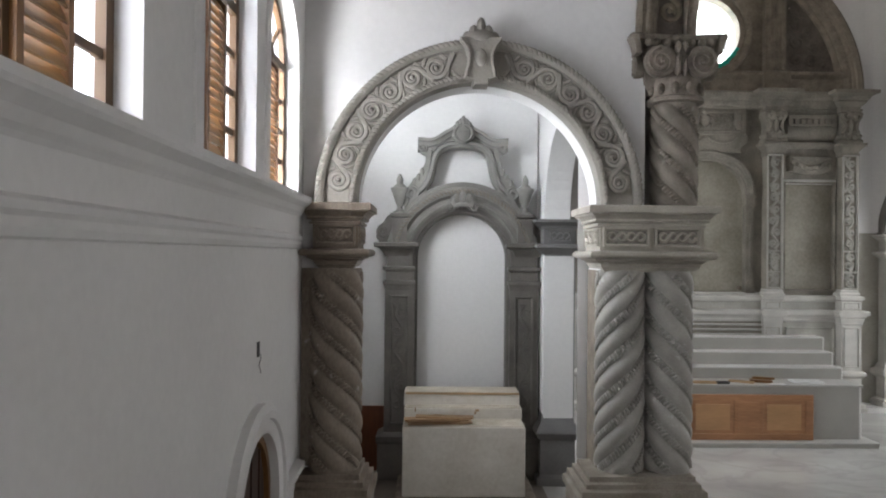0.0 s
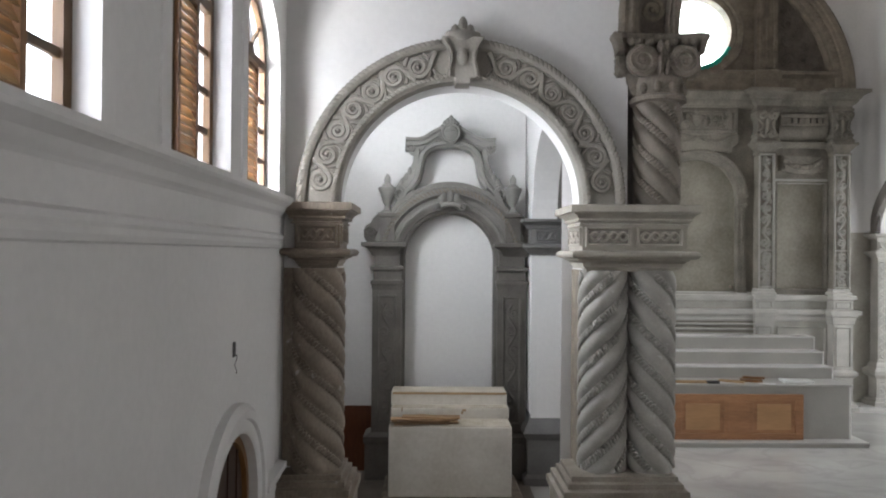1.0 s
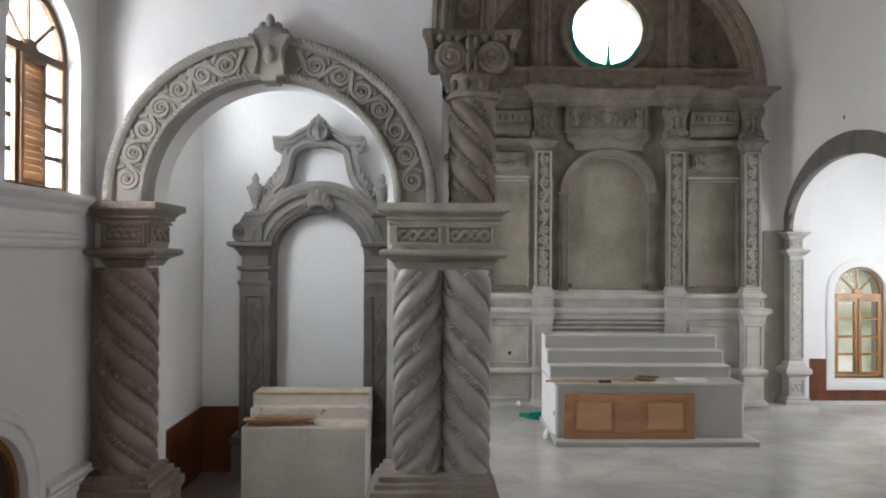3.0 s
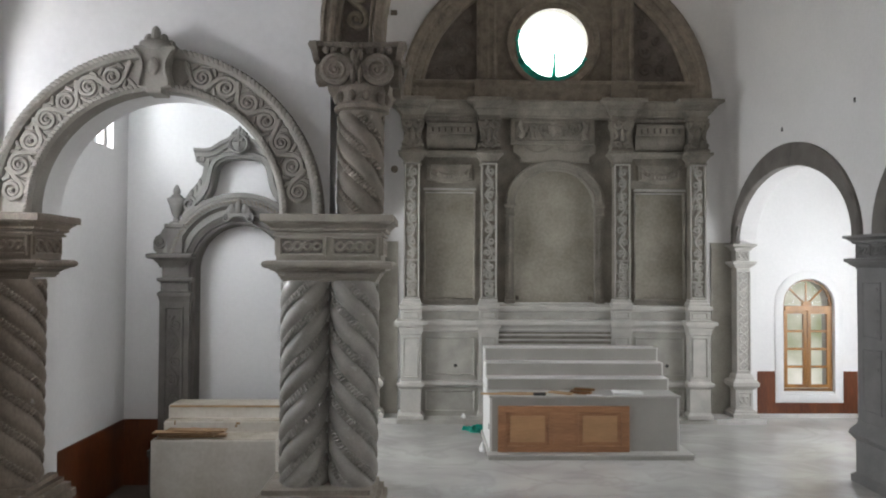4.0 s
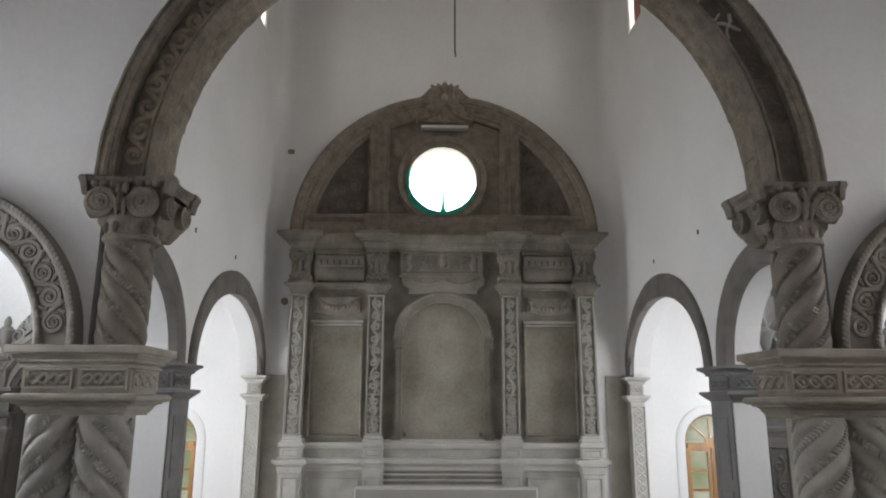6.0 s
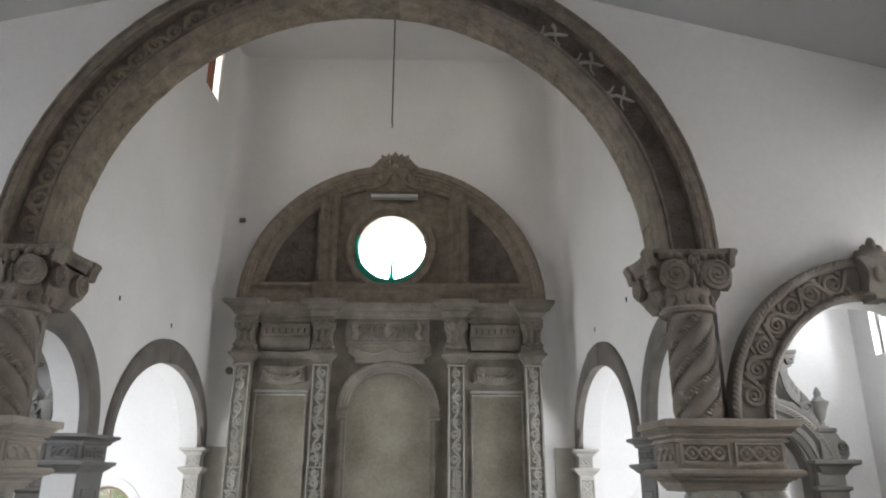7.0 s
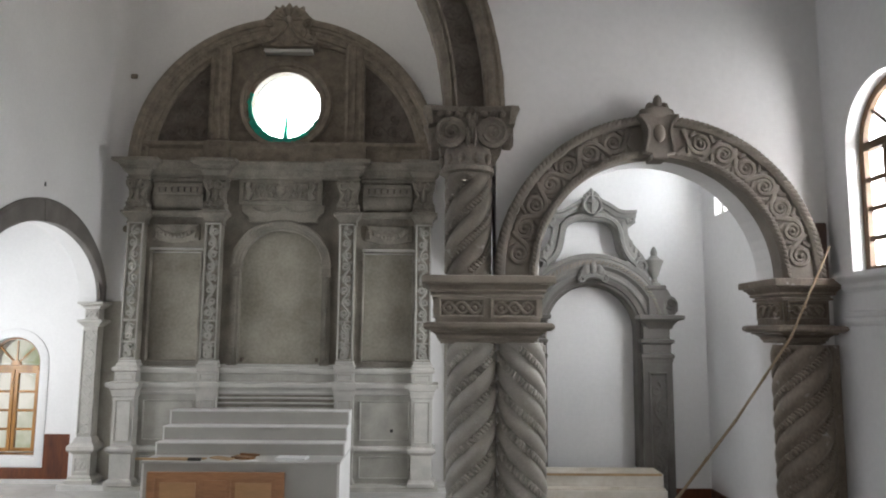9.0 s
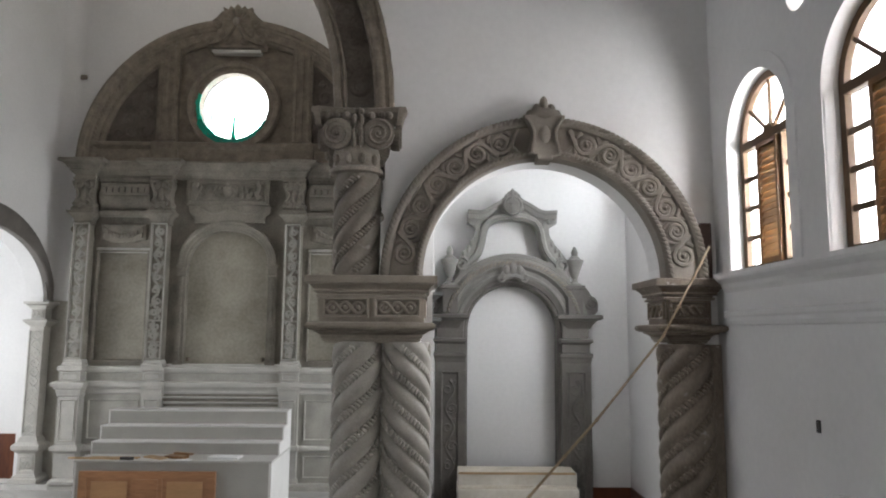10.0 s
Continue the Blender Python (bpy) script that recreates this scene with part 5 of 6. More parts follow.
for k in range(9):
    a = radians(170 - 20 * k)
    part("shell_rib", ribbon(B(), [(RX + r * math.cos(a), 9.4 + r * 0.95 * math.sin(a)) for r in (0.1, 0.17, 0.24, 0.28)], 0.03, 13.862, 0.035, flat, 0.08), M_STONE_DARK, cr)
for u, w, h in ((-0.2, 0.06, 0.08), (-0.1, 0.06, 0.09), (0.0, 0.075, 0.11), (0.1, 0.06, 0.09), (0.2, 0.06, 0.08)):
    z = 9.69 - 0.2 * abs(u)
    part("crest_leaf", prism(B(), [(RX + u - w, z), (RX + u + u * 0.3 - w * 0.7, z + h * 0.5), (RX + u * 1.5, z + h), (RX + u + u * 0.3 + w * 0.7, z + h * 0.5), (RX + u + w, z)], 13.87, 14.0, 0.01), M_STONE_DARK, cr)
for s in (-1, 1):
    part("crest_scroll", ribbon(B(), [(RX + s * u, z) for u, z in ((0.05, 9.32), (0.11, 9.2), (0.19, 9.08), (0.3, 8.98), (0.42, 8.92), (0.56, 8.89))], 0.1, 13.86, 0.07, flat, 0.07), M_STONE_DARK, cr)
    part("crest_scroll", ribbon(B(), [(RX + s * p, q) for p, q in spiral(0.5, 8.96, 0.1, 0.03, 1.6, -1.6, 1, 22)], 0.04, 13.85, 0.04, flat), M_STONE_DARK, cr)
    part("crest_scroll", ribbon(B(), [(RX + s * p, q) for p, q in spiral(0.17, 8.97, 0.09, 0.02, 1.5, 1.5, 1, 22)], 0.035, 13.86, 0.04, flat), M_STONE_DARK, cr)
    part("crest_scroll", ribbon(B(), [(RX + s * p, q) for p, q in spiral(0.4, 9.34, 0.1, 0.03, 1.4, 0.6, 1, 22)], 0.04, 13.86, 0.045, flat, 0.05), M_STONE_DARK, cr)
    part("crest_leaf", blob(B(), (RX + s * 0.3, 13.85, 9.14), 0.07, 0.05, 0.1), M_STONE_DARK, cr)
part("crest_boss", blob(B(), (RX, 13.83, 9.4), 0.075, 0.06, 0.09, 14, 8), M_RETABLE, cr, "pale worn boss")

# round window pane with the torn green net
rw = thing("round_window", (-0.07, 14.6, 6.9), "round window with torn green net clinging round its rim", "window", kind="structure")
part("pane", rings(B(), [[(-0.07 + 0.75 * math.cos(2 * math.pi * i / 48), y, 7.64 + 0.75 * math.sin(2 * math.pi * i / 48)) for i in range(48)] for y in (14.68, 14.684)]), M_GLASS, rw)
g = B()
rn = random.Random(21)
o, q = [], []
for i in range(61):
    a = radians(160 + 175 * i / 60)
    w = 0.35 + 0.65 * math.sin(math.pi * i / 60)
    r0, r1 = 0.7 - 0.02 * w * rn.random(), 0.735 + 0.085 * w * rn.uniform(0.3, 1.0) + 0.1 * rn.uniform(0.4, 1.0) * max(0.0, math.sin(math.pi * (i - 15) / 26) if 15 < i < 41 else 0.0)
    o.append((-0.09 + r1 * math.cos(a), 13.972 + 0.008 * rn.random(), 7.64 + r1 * math.sin(a)))
    q.append((-0.09 + r0 * math.cos(a), 14.0 + 0.02 * rn.random(), 7.64 + r0 * math.sin(a)))
rings(g, [[a, b, (b[0], b[1] + 0.004, b[2]), (a[0], a[1] + 0.004, a[2])] for a, b in zip(o, q)])
part("net", g, M_NET, rw, "torn green debris net", False)
g = rings(B(), [[(-0.07 + d - w, 14.02, z), (-0.07 + d, 14.005, z), (-0.07 + d + w, 14.02, z), (-0.07 + d, 14.03, z)] for w, d, z in ((0.075, 0.0, 6.9), (0.05, -0.005, 7.0), (0.032, 0.0, 7.15), (0.028, 0.006, 7.3), (0.022, 0.012, 7.42), (0.006, 0.016, 7.5))])
part("net_strip", g, M_NET, rw, "hanging strip of green net", False)

# ---- free-standing altar ----
al = thing("altar", (-0.02, 12.0, 0), "stepped grey slab altar with white edges on a low plinth", "altar")
part("plinth", box(B(), -1.61, 1.69, 11.21, 12.9, 0.0, 0.06, 0.003), M_ALTAR, al)
# slab paler than the plinth under it, its lit top put into the colour
part("plinth_slab", box(B(), -1.62, 1.70, 11.2, 12.9, 0.06, 0.085, 0.004), M_TOP, al, "pale plinth slab")
part("body", box(B(), -1.54, 1.5, 11.44, 12.85, 0.085, 0.95, 0.004), M_ALTAR, al)
part("end_slab", box(B(), -1.58, -1.54, 11.45, 12.86, 0.085, 0.96, 0.003), M_EDGE, al, "white end slab")
part("end_socket", box(B(), -1.588, -1.575, 11.53, 11.59, 0.42, 0.5, 0.003), M_DARK, al, "small dark socket")
part("end_slab", box(B(), 1.50, 1.54, 11.45, 12.86, 0.085, 0.96, 0.003), M_EDGE, al, "white end slab")
part("top_slab", box(B(), -1.59, 1.55, 11.41, 12.86, 0.95, 0.985, 0.004), M_TOP, al, "pale table slab")
for k, (y, z0, z1) in enumerate(((11.98, 0.985, 1.185), (12.27, 1.185, 1.41), (12.56, 1.41, 1.64))):
    st = part("step", box(B(), -1.56, 1.52, y, 12.86, z0, z1 - 0.02, 0.003), M_ALTAR, al)
    part("step_edge", box(B(), -1.585, 1.545, y - 0.012, 12.87, z1 - 0.02, z1, 0.003), M_EDGE, st, "white edge slab")
    for x0, x1 in ((-1.585, -1.56), (1.52, 1.545)):
        part("step_end", box(B(), x0, x1, y, 12.865, z0, z1 - 0.02, 0.003), M_EDGE, st, "white end slab")
# wooden door leaf leaning on it
dl = thing("cabinet_door", (-0.38, 11.36, 0.085), "brown panelled wooden door leaf leaning against the altar", "door leaf")
X0, X1, Z0, Z1, Y0 = -1.45, 0.69, 0.09, 0.83, 11.37
part("board", box(B(), X0, X1, Y0, Y0 + 0.03, Z0, Z1, 0.004), M_DOORWOOD, dl)
for x0, x1, z0, z1 in ((X0, X1, Z0, Z0 + 0.1), (X0, X1, Z1 - 0.1, Z1), (X0, X0 + 0.13, Z0 + 0.1, Z1 - 0.1), (-0.62, -0.14, Z0 + 0.1, Z1 - 0.1), (X1 - 0.13, X1, Z0 + 0.1, Z1 - 0.1)):
    part("rail", box(B(), x0, x1, Y0 - 0.02, Y0 + 0.002, z0, z1, 0.004), M_DOORWOOD, dl)
for x0, x1 in ((X0 + 0.15, -0.64), (-0.12, X1 - 0.15)):
    part("raised_panel", stack(B(), x0 + 0.05, x1 - 0.05, Y0 - 0.012, Y0, [(0, Z0 + 0.16), (0, Z1 - 0.16)]), M_PANEL, dl)
part("centre_panel", stack(B(), -0.55, -0.21, Y0 - 0.03, Y0 - 0.01, [(0, Z0 + 0.12), (0, Z1 - 0.12)]), M_DOORWOOD, dl)


def bar(name, mat, x0, y0, x1, y1, z, w, h, label, category):
    a, b = Vector((x0, y0, 0)), Vector((x1, y1, 0))
    t = (b - a).normalized()
    nrm = Vector((-t.y, t.x, 0)) * w / 2
    bm = rings(B(), [[(*(p + q).xy, zz) for p, q in ((a, -nrm), (b, -nrm), (b, nrm), (a, nrm))] for zz in (z, z + h)])
    return solid(name, bm, mat, (x0, y0, z), label, category)


bar("timber_batten", M_PLANK, -1.72, 11.55, -0.75, 11.5, 0.985, 0.06, 0.025, "long raw timber batten lying on the altar", "timber")
bar("timber_batten", M_PLANK, -1.4, 11.62, -0.62, 11.6, 0.985, 0.09, 0.02, "raw timber batten lying on the altar", "timber")
bar("steel_tool", M_DARK, -0.86, 11.47, -0.66, 11.47, 0.985, 0.06, 0.045, "dark steel tool on the altar edge", "tool")
bar("timber_offcut", M_PLANK, -0.55, 11.75, -0.2, 11.55, 0.985, 0.16, 0.02, "pale timber offcut lying on the altar", "timber")
bar("timber_offcut", M_WOOD, -0.2, 11.72, 0.12, 11.6, 0.985, 0.18, 0.04, "reddish brown timber offcut on the altar", "timber")
bar("timber_offcut", M_WOOD, -0.12, 11.8, 0.2, 11.68, 1.025, 0.06, 0.03, "reddish brown timber strip on the offcut", "timber")
bar("paper_sheet", M_PAPER, 0.02, 11.47, 0.26, 11.45, 0.986, 0.12, 0.008, "small white paper sheet at the altar edge", "paper")
bar("drawing_board", M_PAPER, 0.5, 11.7, 0.98, 11.66, 0.985, 0.26, 0.03, "white board lying flat on the altar", "board")
bm = B()
rn = random.Random(8)
loops = []
for k in range(7):
    r = (0.36, 0.33, 0.27, 0.2, 0.13, 0.07, 0.01)[k]
    loops.append([(-1.56 + r * 0.85 * (1.0 + 0.12 * math.sin(i * 1.3) + 0.2 * rn.random()) * math.cos(2 * math.pi * i / 32), 13.25 + 0.55 * r * (1 + 0.15 * math.cos(i * 0.9) + 0.2 * rn.random()) * math.sin(2 * math.pi * i / 32),
                   0.0 if k == 0 else 0.012 + 0.05 * (1 - r / 0.36) + 0.07 * rn.random() * (0.4 + 0.6 * math.sin(k + i * 0.8) ** 2)) for i in range(32)])
rings(bm, loops)
solid("net_heap", bm, M_NET, (-1.56, 13.25, 0), "crumpled heap of green net on the marble floor", "net")


def crumple(name, x, y, z, r, h, seed, label, category):
    """A small crumpled scrap standing on its support."""
    rn = random.Random(seed)
    loops = [[(x + r * k * rn.uniform(0.75, 1.2) * math.cos(2 * math.pi * i / 12), y + r * k * rn.uniform(0.75, 1.2) * math.sin(2 * math.pi * i / 12), z + (0 if q == 0 else h * q + h * 0.08 * rn.random())) for i in range(12)] for q, k in ((0, 0.9), (0.25, 1.0), (0.5, 0.7), (0.75, 0.45), (0.95, 0.15))]
    return solid(name, rings(B(), loops), M_PAPER, (x, y, z), label, category, smooth=False)


crumple("paper_scrap", -1.67, 11.75, 0.0, 0.06, 0.16, 4, "crumpled white paper scrap against the altar end", "paper")
crumple("paper_cup", -1.89, 13.83, 0.1, 0.05, 0.09, 9, "small crushed white cup on the plinth step", "cup")

# ---- side altars ----
for MIRROR in (1, -1):
    SX = -5.18
    sa = thing("side_altarpiece", (SX, 9.8, 0), "grey stone side altarpiece with arch, urns and scrolled pediment", "altarpiece", "side altarpieces")
    for s in (-1, 1):
        x0, x1 = sorted((SX + s * 0.66, SX + s * 1.06))
        pr = part("pier", stack(B(), x0, x1, 9.6, 9.94, [(0.08, 0.0), (0.08, 0.5), (0.1, 0.53), (0.1, 0.6), (0.0, 0.64), (0.0, 2.7)]), M_SLATE, sa)
        g = B()
        panel_frame(g, x0 + 0.07, x1 - 0.07, 0.75, 2.52, 9.575, 9.602, XZ, 0.035)
        part("pier_moulding", g, M_SLATE, pr)
        g = B()
        vine(g, (x0 + x1) / 2, 0.9, 2.4, 0.09, 9.608, 3)
        part("vine_carving", g, M_SLATE, pr)
        part("pier_cap", stack(B(), x0, x1, 9.6, 9.94, [(0.0, 2.54), (0.01, 2.57), (0.012, 2.6), (0.025, 2.62), (0.025, 2.66), (-0.01, 2.68), (-0.01, 2.79), (0.015, 2.81), (0.03, 2.82), (0.03, 2.855), (-0.02, 2.87), (-0.02, 3.03)]), M_SLATE, sa)
        part("shelf", stack(B(), x0 + (0.06 if s > 0 else -0.03), x1 + (0.03 if s > 0 else -0.06), 9.6, 9.94, [(-0.02, 3.0), (0.0, 3.05), (0.05, 3.11), (0.11, 3.13), (0.12, 3.14), (0.12, 3.185), (0.06, 3.195)]), M_SLATE, sa)
        g = box(B(), *sorted((SX + s * 0.95, SX + s * 1.0)), 9.62, 9.94, 3.19, 3.6)
        prism(g, [(SX + s * u, z) for u, z in ((0.94, 3.19), (1.14, 3.19), (1.19, 3.25), (1.195, 3.36), (1.16, 3.43), (1.1, 3.46), (1.07, 3.52), (1.03, 3.57), (0.94, 3.6))], 9.68, 9.93, 0.015)
        ribbon(g, spiral(SX + s * 1.1, 3.35, 0.085, 0.02, 1.5, 0 if s < 0 else math.pi, s, 22), 0.034, 9.682, 0.03, flat)
        part("ear_scroll", g, M_SLATE, sa)
        part("block", stack(B(), SX + s * 0.86 - 0.1, SX + s * 0.86 + 0.1, 9.58, 9.94, [(0, 3.19), (0, 3.53), (0.03, 3.55), (0.03, 3.59)]), M_SLATE, sa)
        part("urn", lathe(B(), SX + s * 0.87, 9.67, [(0.09, 3.59), (0.09, 3.62), (0.05, 3.64), (0.035, 3.69), (0.06, 3.74), (0.1, 3.87), (0.125, 3.92), (0.125, 3.95), (0.085, 3.965), (0.07, 3.99), (0.04, 4.01), (0.05, 4.05), (0.04, 4.09), (0.012, 4.14)], 16), M_GREY, sa, "stone urn with a knob")
        # upper scrolled bracket beside the opening
        g = B()
        prism(g, [(SX + s * u, z) for u, z in ((0.5, 3.6), (0.8, 3.6), (0.83, 3.78), (0.8, 3.9), (0.74, 3.99), (0.7, 4.05), (0.64, 4.11), (0.56, 4.2), (0.515, 4.32), (0.51, 4.41), (0.58, 4.45), (0.62, 4.52), (0.6, 4.58), (0.42, 4.58), (0.44, 4.3), (0.48, 4.08))], 9.74, 9.94, 0.015)
        ribbon(g, spiral(SX + s * 0.7, 3.88, 0.1, 0.025, 1.5, radians(90), s, 22), 0.045, 9.745, 0.05, flat)
        ribbon(g, spiral(SX + s * 0.56, 4.51, 0.062, 0.02, 1.3, radians(-60), -s, 20), 0.035, 9.745, 0.045, flat)
        for u, z in ((0.61, 4.1), (0.56, 4.18), (0.67, 4.03)):
            blob(g, (SX + s * u, 9.76, z), 0.035, 0.04, 0.06)
        part("pediment_scroll", g, M_GREY, sa)
    path = [(SX - 0.62, 1.0), (SX - 0.62, 2.97)] + arc(SX, 2.97, 0.62, 0.62, 175, 5, 30) + [(SX + 0.62, 2.97), (SX + 0.62, 1.0)]
    part("inner_frame", moulding(B(), path, [(0.0, 9.94), (0.0, 9.72), (0.025, 9.69), (0.05, 9.69), (0.06, 9.66), (0.11, 9.65), (0.11, 9.94)]), M_SLATE, sa)
    prof = [(0.72, 9.94), (0.72, 9.66), (0.75, 9.65), (0.75, 9.62), (0.78, 9.62), (0.79, 9.645), (0.84, 9.645), (0.86, 9.62), (0.88, 9.585), (0.95, 9.575), (0.985, 9.60), (0.99, 9.62), (1.0, 9.61), (1.05, 9.61), (1.055, 9.64), (1.055, 9.94)]
    part("arch", ring_moulding(B(), SX, 2.98, prof, a0=168, a1=12, n=36), M_SLATE_LIT, sa)
    g = B()
    for k in range(46):
        a = radians(168 - 156 * (k + 0.5) / 46)
        c, s_ = math.cos(a), math.sin(a)
        p = lambda t, q: (SX + (0.93 + q) * c - t * s_, 2.98 + (0.93 + q) * s_ + t * c)
        lo = [p(-0.035, -0.03), p(-0.005, -0.03), p(0.035, 0.03), p(0.005, 0.03)]
        rings(g, [[(u, 9.585, z) for u, z in lo], [(u * 0.5 + p(0, 0)[0] * 0.5, 9.562, z * 0.5 + p(0, 0)[1] * 0.5) for u, z in lo]])
    part("rope", g, M_STONE_DARK, sa, "", True, "stuff")
    g = B()
    ribbon(g, arc(SX, 3.63, 0.14, 0.09, 155, 25, 10), 0.06, 9.6, 0.05, flat)
    for u, h, w in ((-0.1, 0.11, 0.06), (-0.05, 0.13, 0.07), (0.0, 0.15, 0.08), (0.05, 0.13, 0.07), (0.1, 0.11, 0.06)):
        x, z = SX + u, 3.72 - abs(u) * 0.2
        prism(g, [(x - w * 0.5, z), (x + u * 0.35 - w * 0.75, z + h * 0.55), (x + u * 0.45, z + h), (x + u * 0.35 + w * 0.75, z + h * 0.55), (x + w * 0.5, z)], 9.565, 9.63, 0.012)
        blob(g, (x + u * 0.45, 9.6, z + h), 0.02, 0.02, 0.022)
    box(g, SX - 0.01, SX + 0.01, 9.57, 9.6, 3.88, 3.97)
    box(g, SX - 0.035, SX + 0.035, 9.57, 9.6, 3.925, 3.942)
    for u in (-1, 1):
        ribbon(g, spiral(SX + u * 0.15, 3.68, 0.06, 0.02, 1.3, radians(90), -u, 18), 0.03, 9.6, 0.04, flat)
        blob(g, (SX + u * 0.09, 9.585, 3.8), 0.05, 0.04, 0.07)
    blob(g, (SX, 9.575, 3.82), 0.05, 0.045, 0.09)
    part("crown_carving", g, M_SLATE_LIT, sa)
    # pediment: curved legs and swan-neck top
    half_leg = [(0.74, 3.55), (0.71, 3.68), (0.66, 3.78), (0.58, 3.87), (0.5, 3.95), (0.45, 4.02), (0.415, 4.1), (0.39, 4.2), (0.375, 4.3), (0.35, 4.4), (0.29, 4.47), (0.18, 4.52)]
    leg = [(-u, z) for u, z in half_leg] + [(0.0, 4.535)] + half_leg[::-1]
    part("opening_frame", moulding(B(), [(SX + u, z) for u, z in leg], [(-0.02, 9.94), (-0.02, 9.76), (0.0, 9.74), (0.015, 9.74), (0.02, 9.7), (0.065, 9.7), (0.08, 9.73), (0.08, 9.94)]), M_GREY, sa)
    top = [(-0.62, 4.64), (-0.46, 4.63), (-0.38, 4.65), (-0.26, 4.73), (-0.15, 4.785), (0, 4.8), (0.15, 4.785), (0.26, 4.73), (0.38, 4.65), (0.46, 4.63), (0.62, 4.64)]
    part("pediment_cornice", moulding(B(), [(SX + u, z) for u, z in top], [(-0.17, 9.94), (-0.17, 9.76), (-0.11, 9.74), (-0.1, 9.7), (-0.05, 9.68), (-0.04, 9.64), (0.0, 9.63), (0.01, 9.94)]), M_GREY, sa)
    g = B()
    prism(g, arc(SX, 4.7, 0.105, 0.115, 0, 345, 23), 9.62, 9.9, 0.02)
    em = part("crest", g, M_GREY, sa)
    part("crest_rim", ring_moulding(B(), SX, 4.7, [(0.1, 9.64), (0.105, 9.6), (0.125, 9.59), (0.14, 9.62), (0.14, 9.7)], a0=360, a1=0, n=24), M_GREY, em)
    for a, r, h in ((150, 0.15, 0.04), (125, 0.155, 0.045), (107, 0.165, 0.05), (90, 0.185, 0.065), (73, 0.165, 0.05), (55, 0.155, 0.045), (30, 0.15, 0.04), (195, 0.14, 0.035), (-15, 0.14, 0.035)):
        part("crest_leaf", blob(B(), (SX + r * 0.93 * math.cos(radians(a)), 9.66, 4.7 + r * math.sin(radians(a))), 0.034, 0.04, h), M_GREY, em)
    g = box(B(), SX - 0.016, SX + 0.016, 9.575, 9.64, 4.59, 4.83)
    box(g, SX - 0.065, SX + 0.065, 9.575, 9.64, 4.725, 4.755)
    part("cross", g, M_GREY, em)
    for ch in sa.children:
        if ch.name.split(".")[0] != "pier":
            ch.location.z = 0.055 if MIRROR > 0 else 0.1
        if ch.name.split(".")[0] in ("pediment_scroll", "opening_frame", "pediment_cornice", "crest"):
            ch.location.y = -0.06
    # painted block altar with two steps
    ab = thing("side_altar_block", (SX, 9.0, 0.06), "white painted block altar with two steps, unfinished", "altar", "side altar blocks")
    part("footing", box(B(), SX - 0.85, SX + 0.9, 8.5, 9.5, 0.0, 0.1, 0.02), M_STONE_DARK, ab)
    part("block", box(B(), SX - 0.76, SX + 0.76, 8.62, 9.5, 0.1, 0.96, 0.01), M_BOX, ab)
    part("step", box(B(), SX - 0.755, SX + 0.765, 9.02, 9.56, 0.96, 1.1, 0.008), M_BOX, ab)
    part("step", box(B(), SX - 0.765, SX + 0.755, 9.2, 9.58, 1.1, 1.265, 0.008), M_BOX, ab)
    part("tread", box(B(), SX - 0.74, SX + 0.75, 8.63, 9.02, 0.96, 0.972, 0.004), M_TREAD, ab, "dusty timber tread")
    part("tread", box(B(), SX - 0.745, SX + 0.75, 9.03, 9.2, 1.1, 1.112, 0.004), M_TREAD, ab, "dusty timber tread")
    part("tread", box(B(), SX - 0.75, SX + 0.75, 9.205, 9.57, 1.265, 1.277, 0.004), M_TREAD, ab, "dusty timber tread")
    g = box(B(), SX - 0.745, SX + 0.75, 9.19, 9.2, 1.245, 1.268)
    part("timber_edge", g, M_PLANK, ab, "raw timber edge strip")
MIRROR = 1
for k, (dx0, dy0, dx1, dy1, h) in enumerate(((-0.7, 8.72, 0.1, 8.82, 0.0), (-0.72, 8.8, 0.0, 8.7, 0.02), (-0.66, 8.68, -0.05, 8.74, 0.04), (-0.4, 8.9, 0.08, 8.7, 0.055), (-0.74, 8.66, -0.1, 8.7, 0.068), (-0.6, 8.75, 0.12, 8.72, 0.08))):
    bar("veneer_sheet", M_VENEER, -5.18 + dx0, dy0, -5.18 + dx1, dy1, 0.974 + h, 0.15, 0.014, "thin brown veneer sheet in a loose pile on the block", "timber")


for x, y, z, w, h in ((-5.18 - 0.62, 9.015, 1.06, 0.014, 0.05), (-5.18 + 0.16, 9.015, 1.065, 0.05, 0.025), (-5.18 + 0.15, 9.015, 1.03, 0.025, 0.03)):
    solid("tape_scrap", box(B(), x, x + w, y - 0.003, y + 0.006, z, z + h), M_VENEER, (x, y, z), "small brown tape scrap stuck to the white step", "tape")


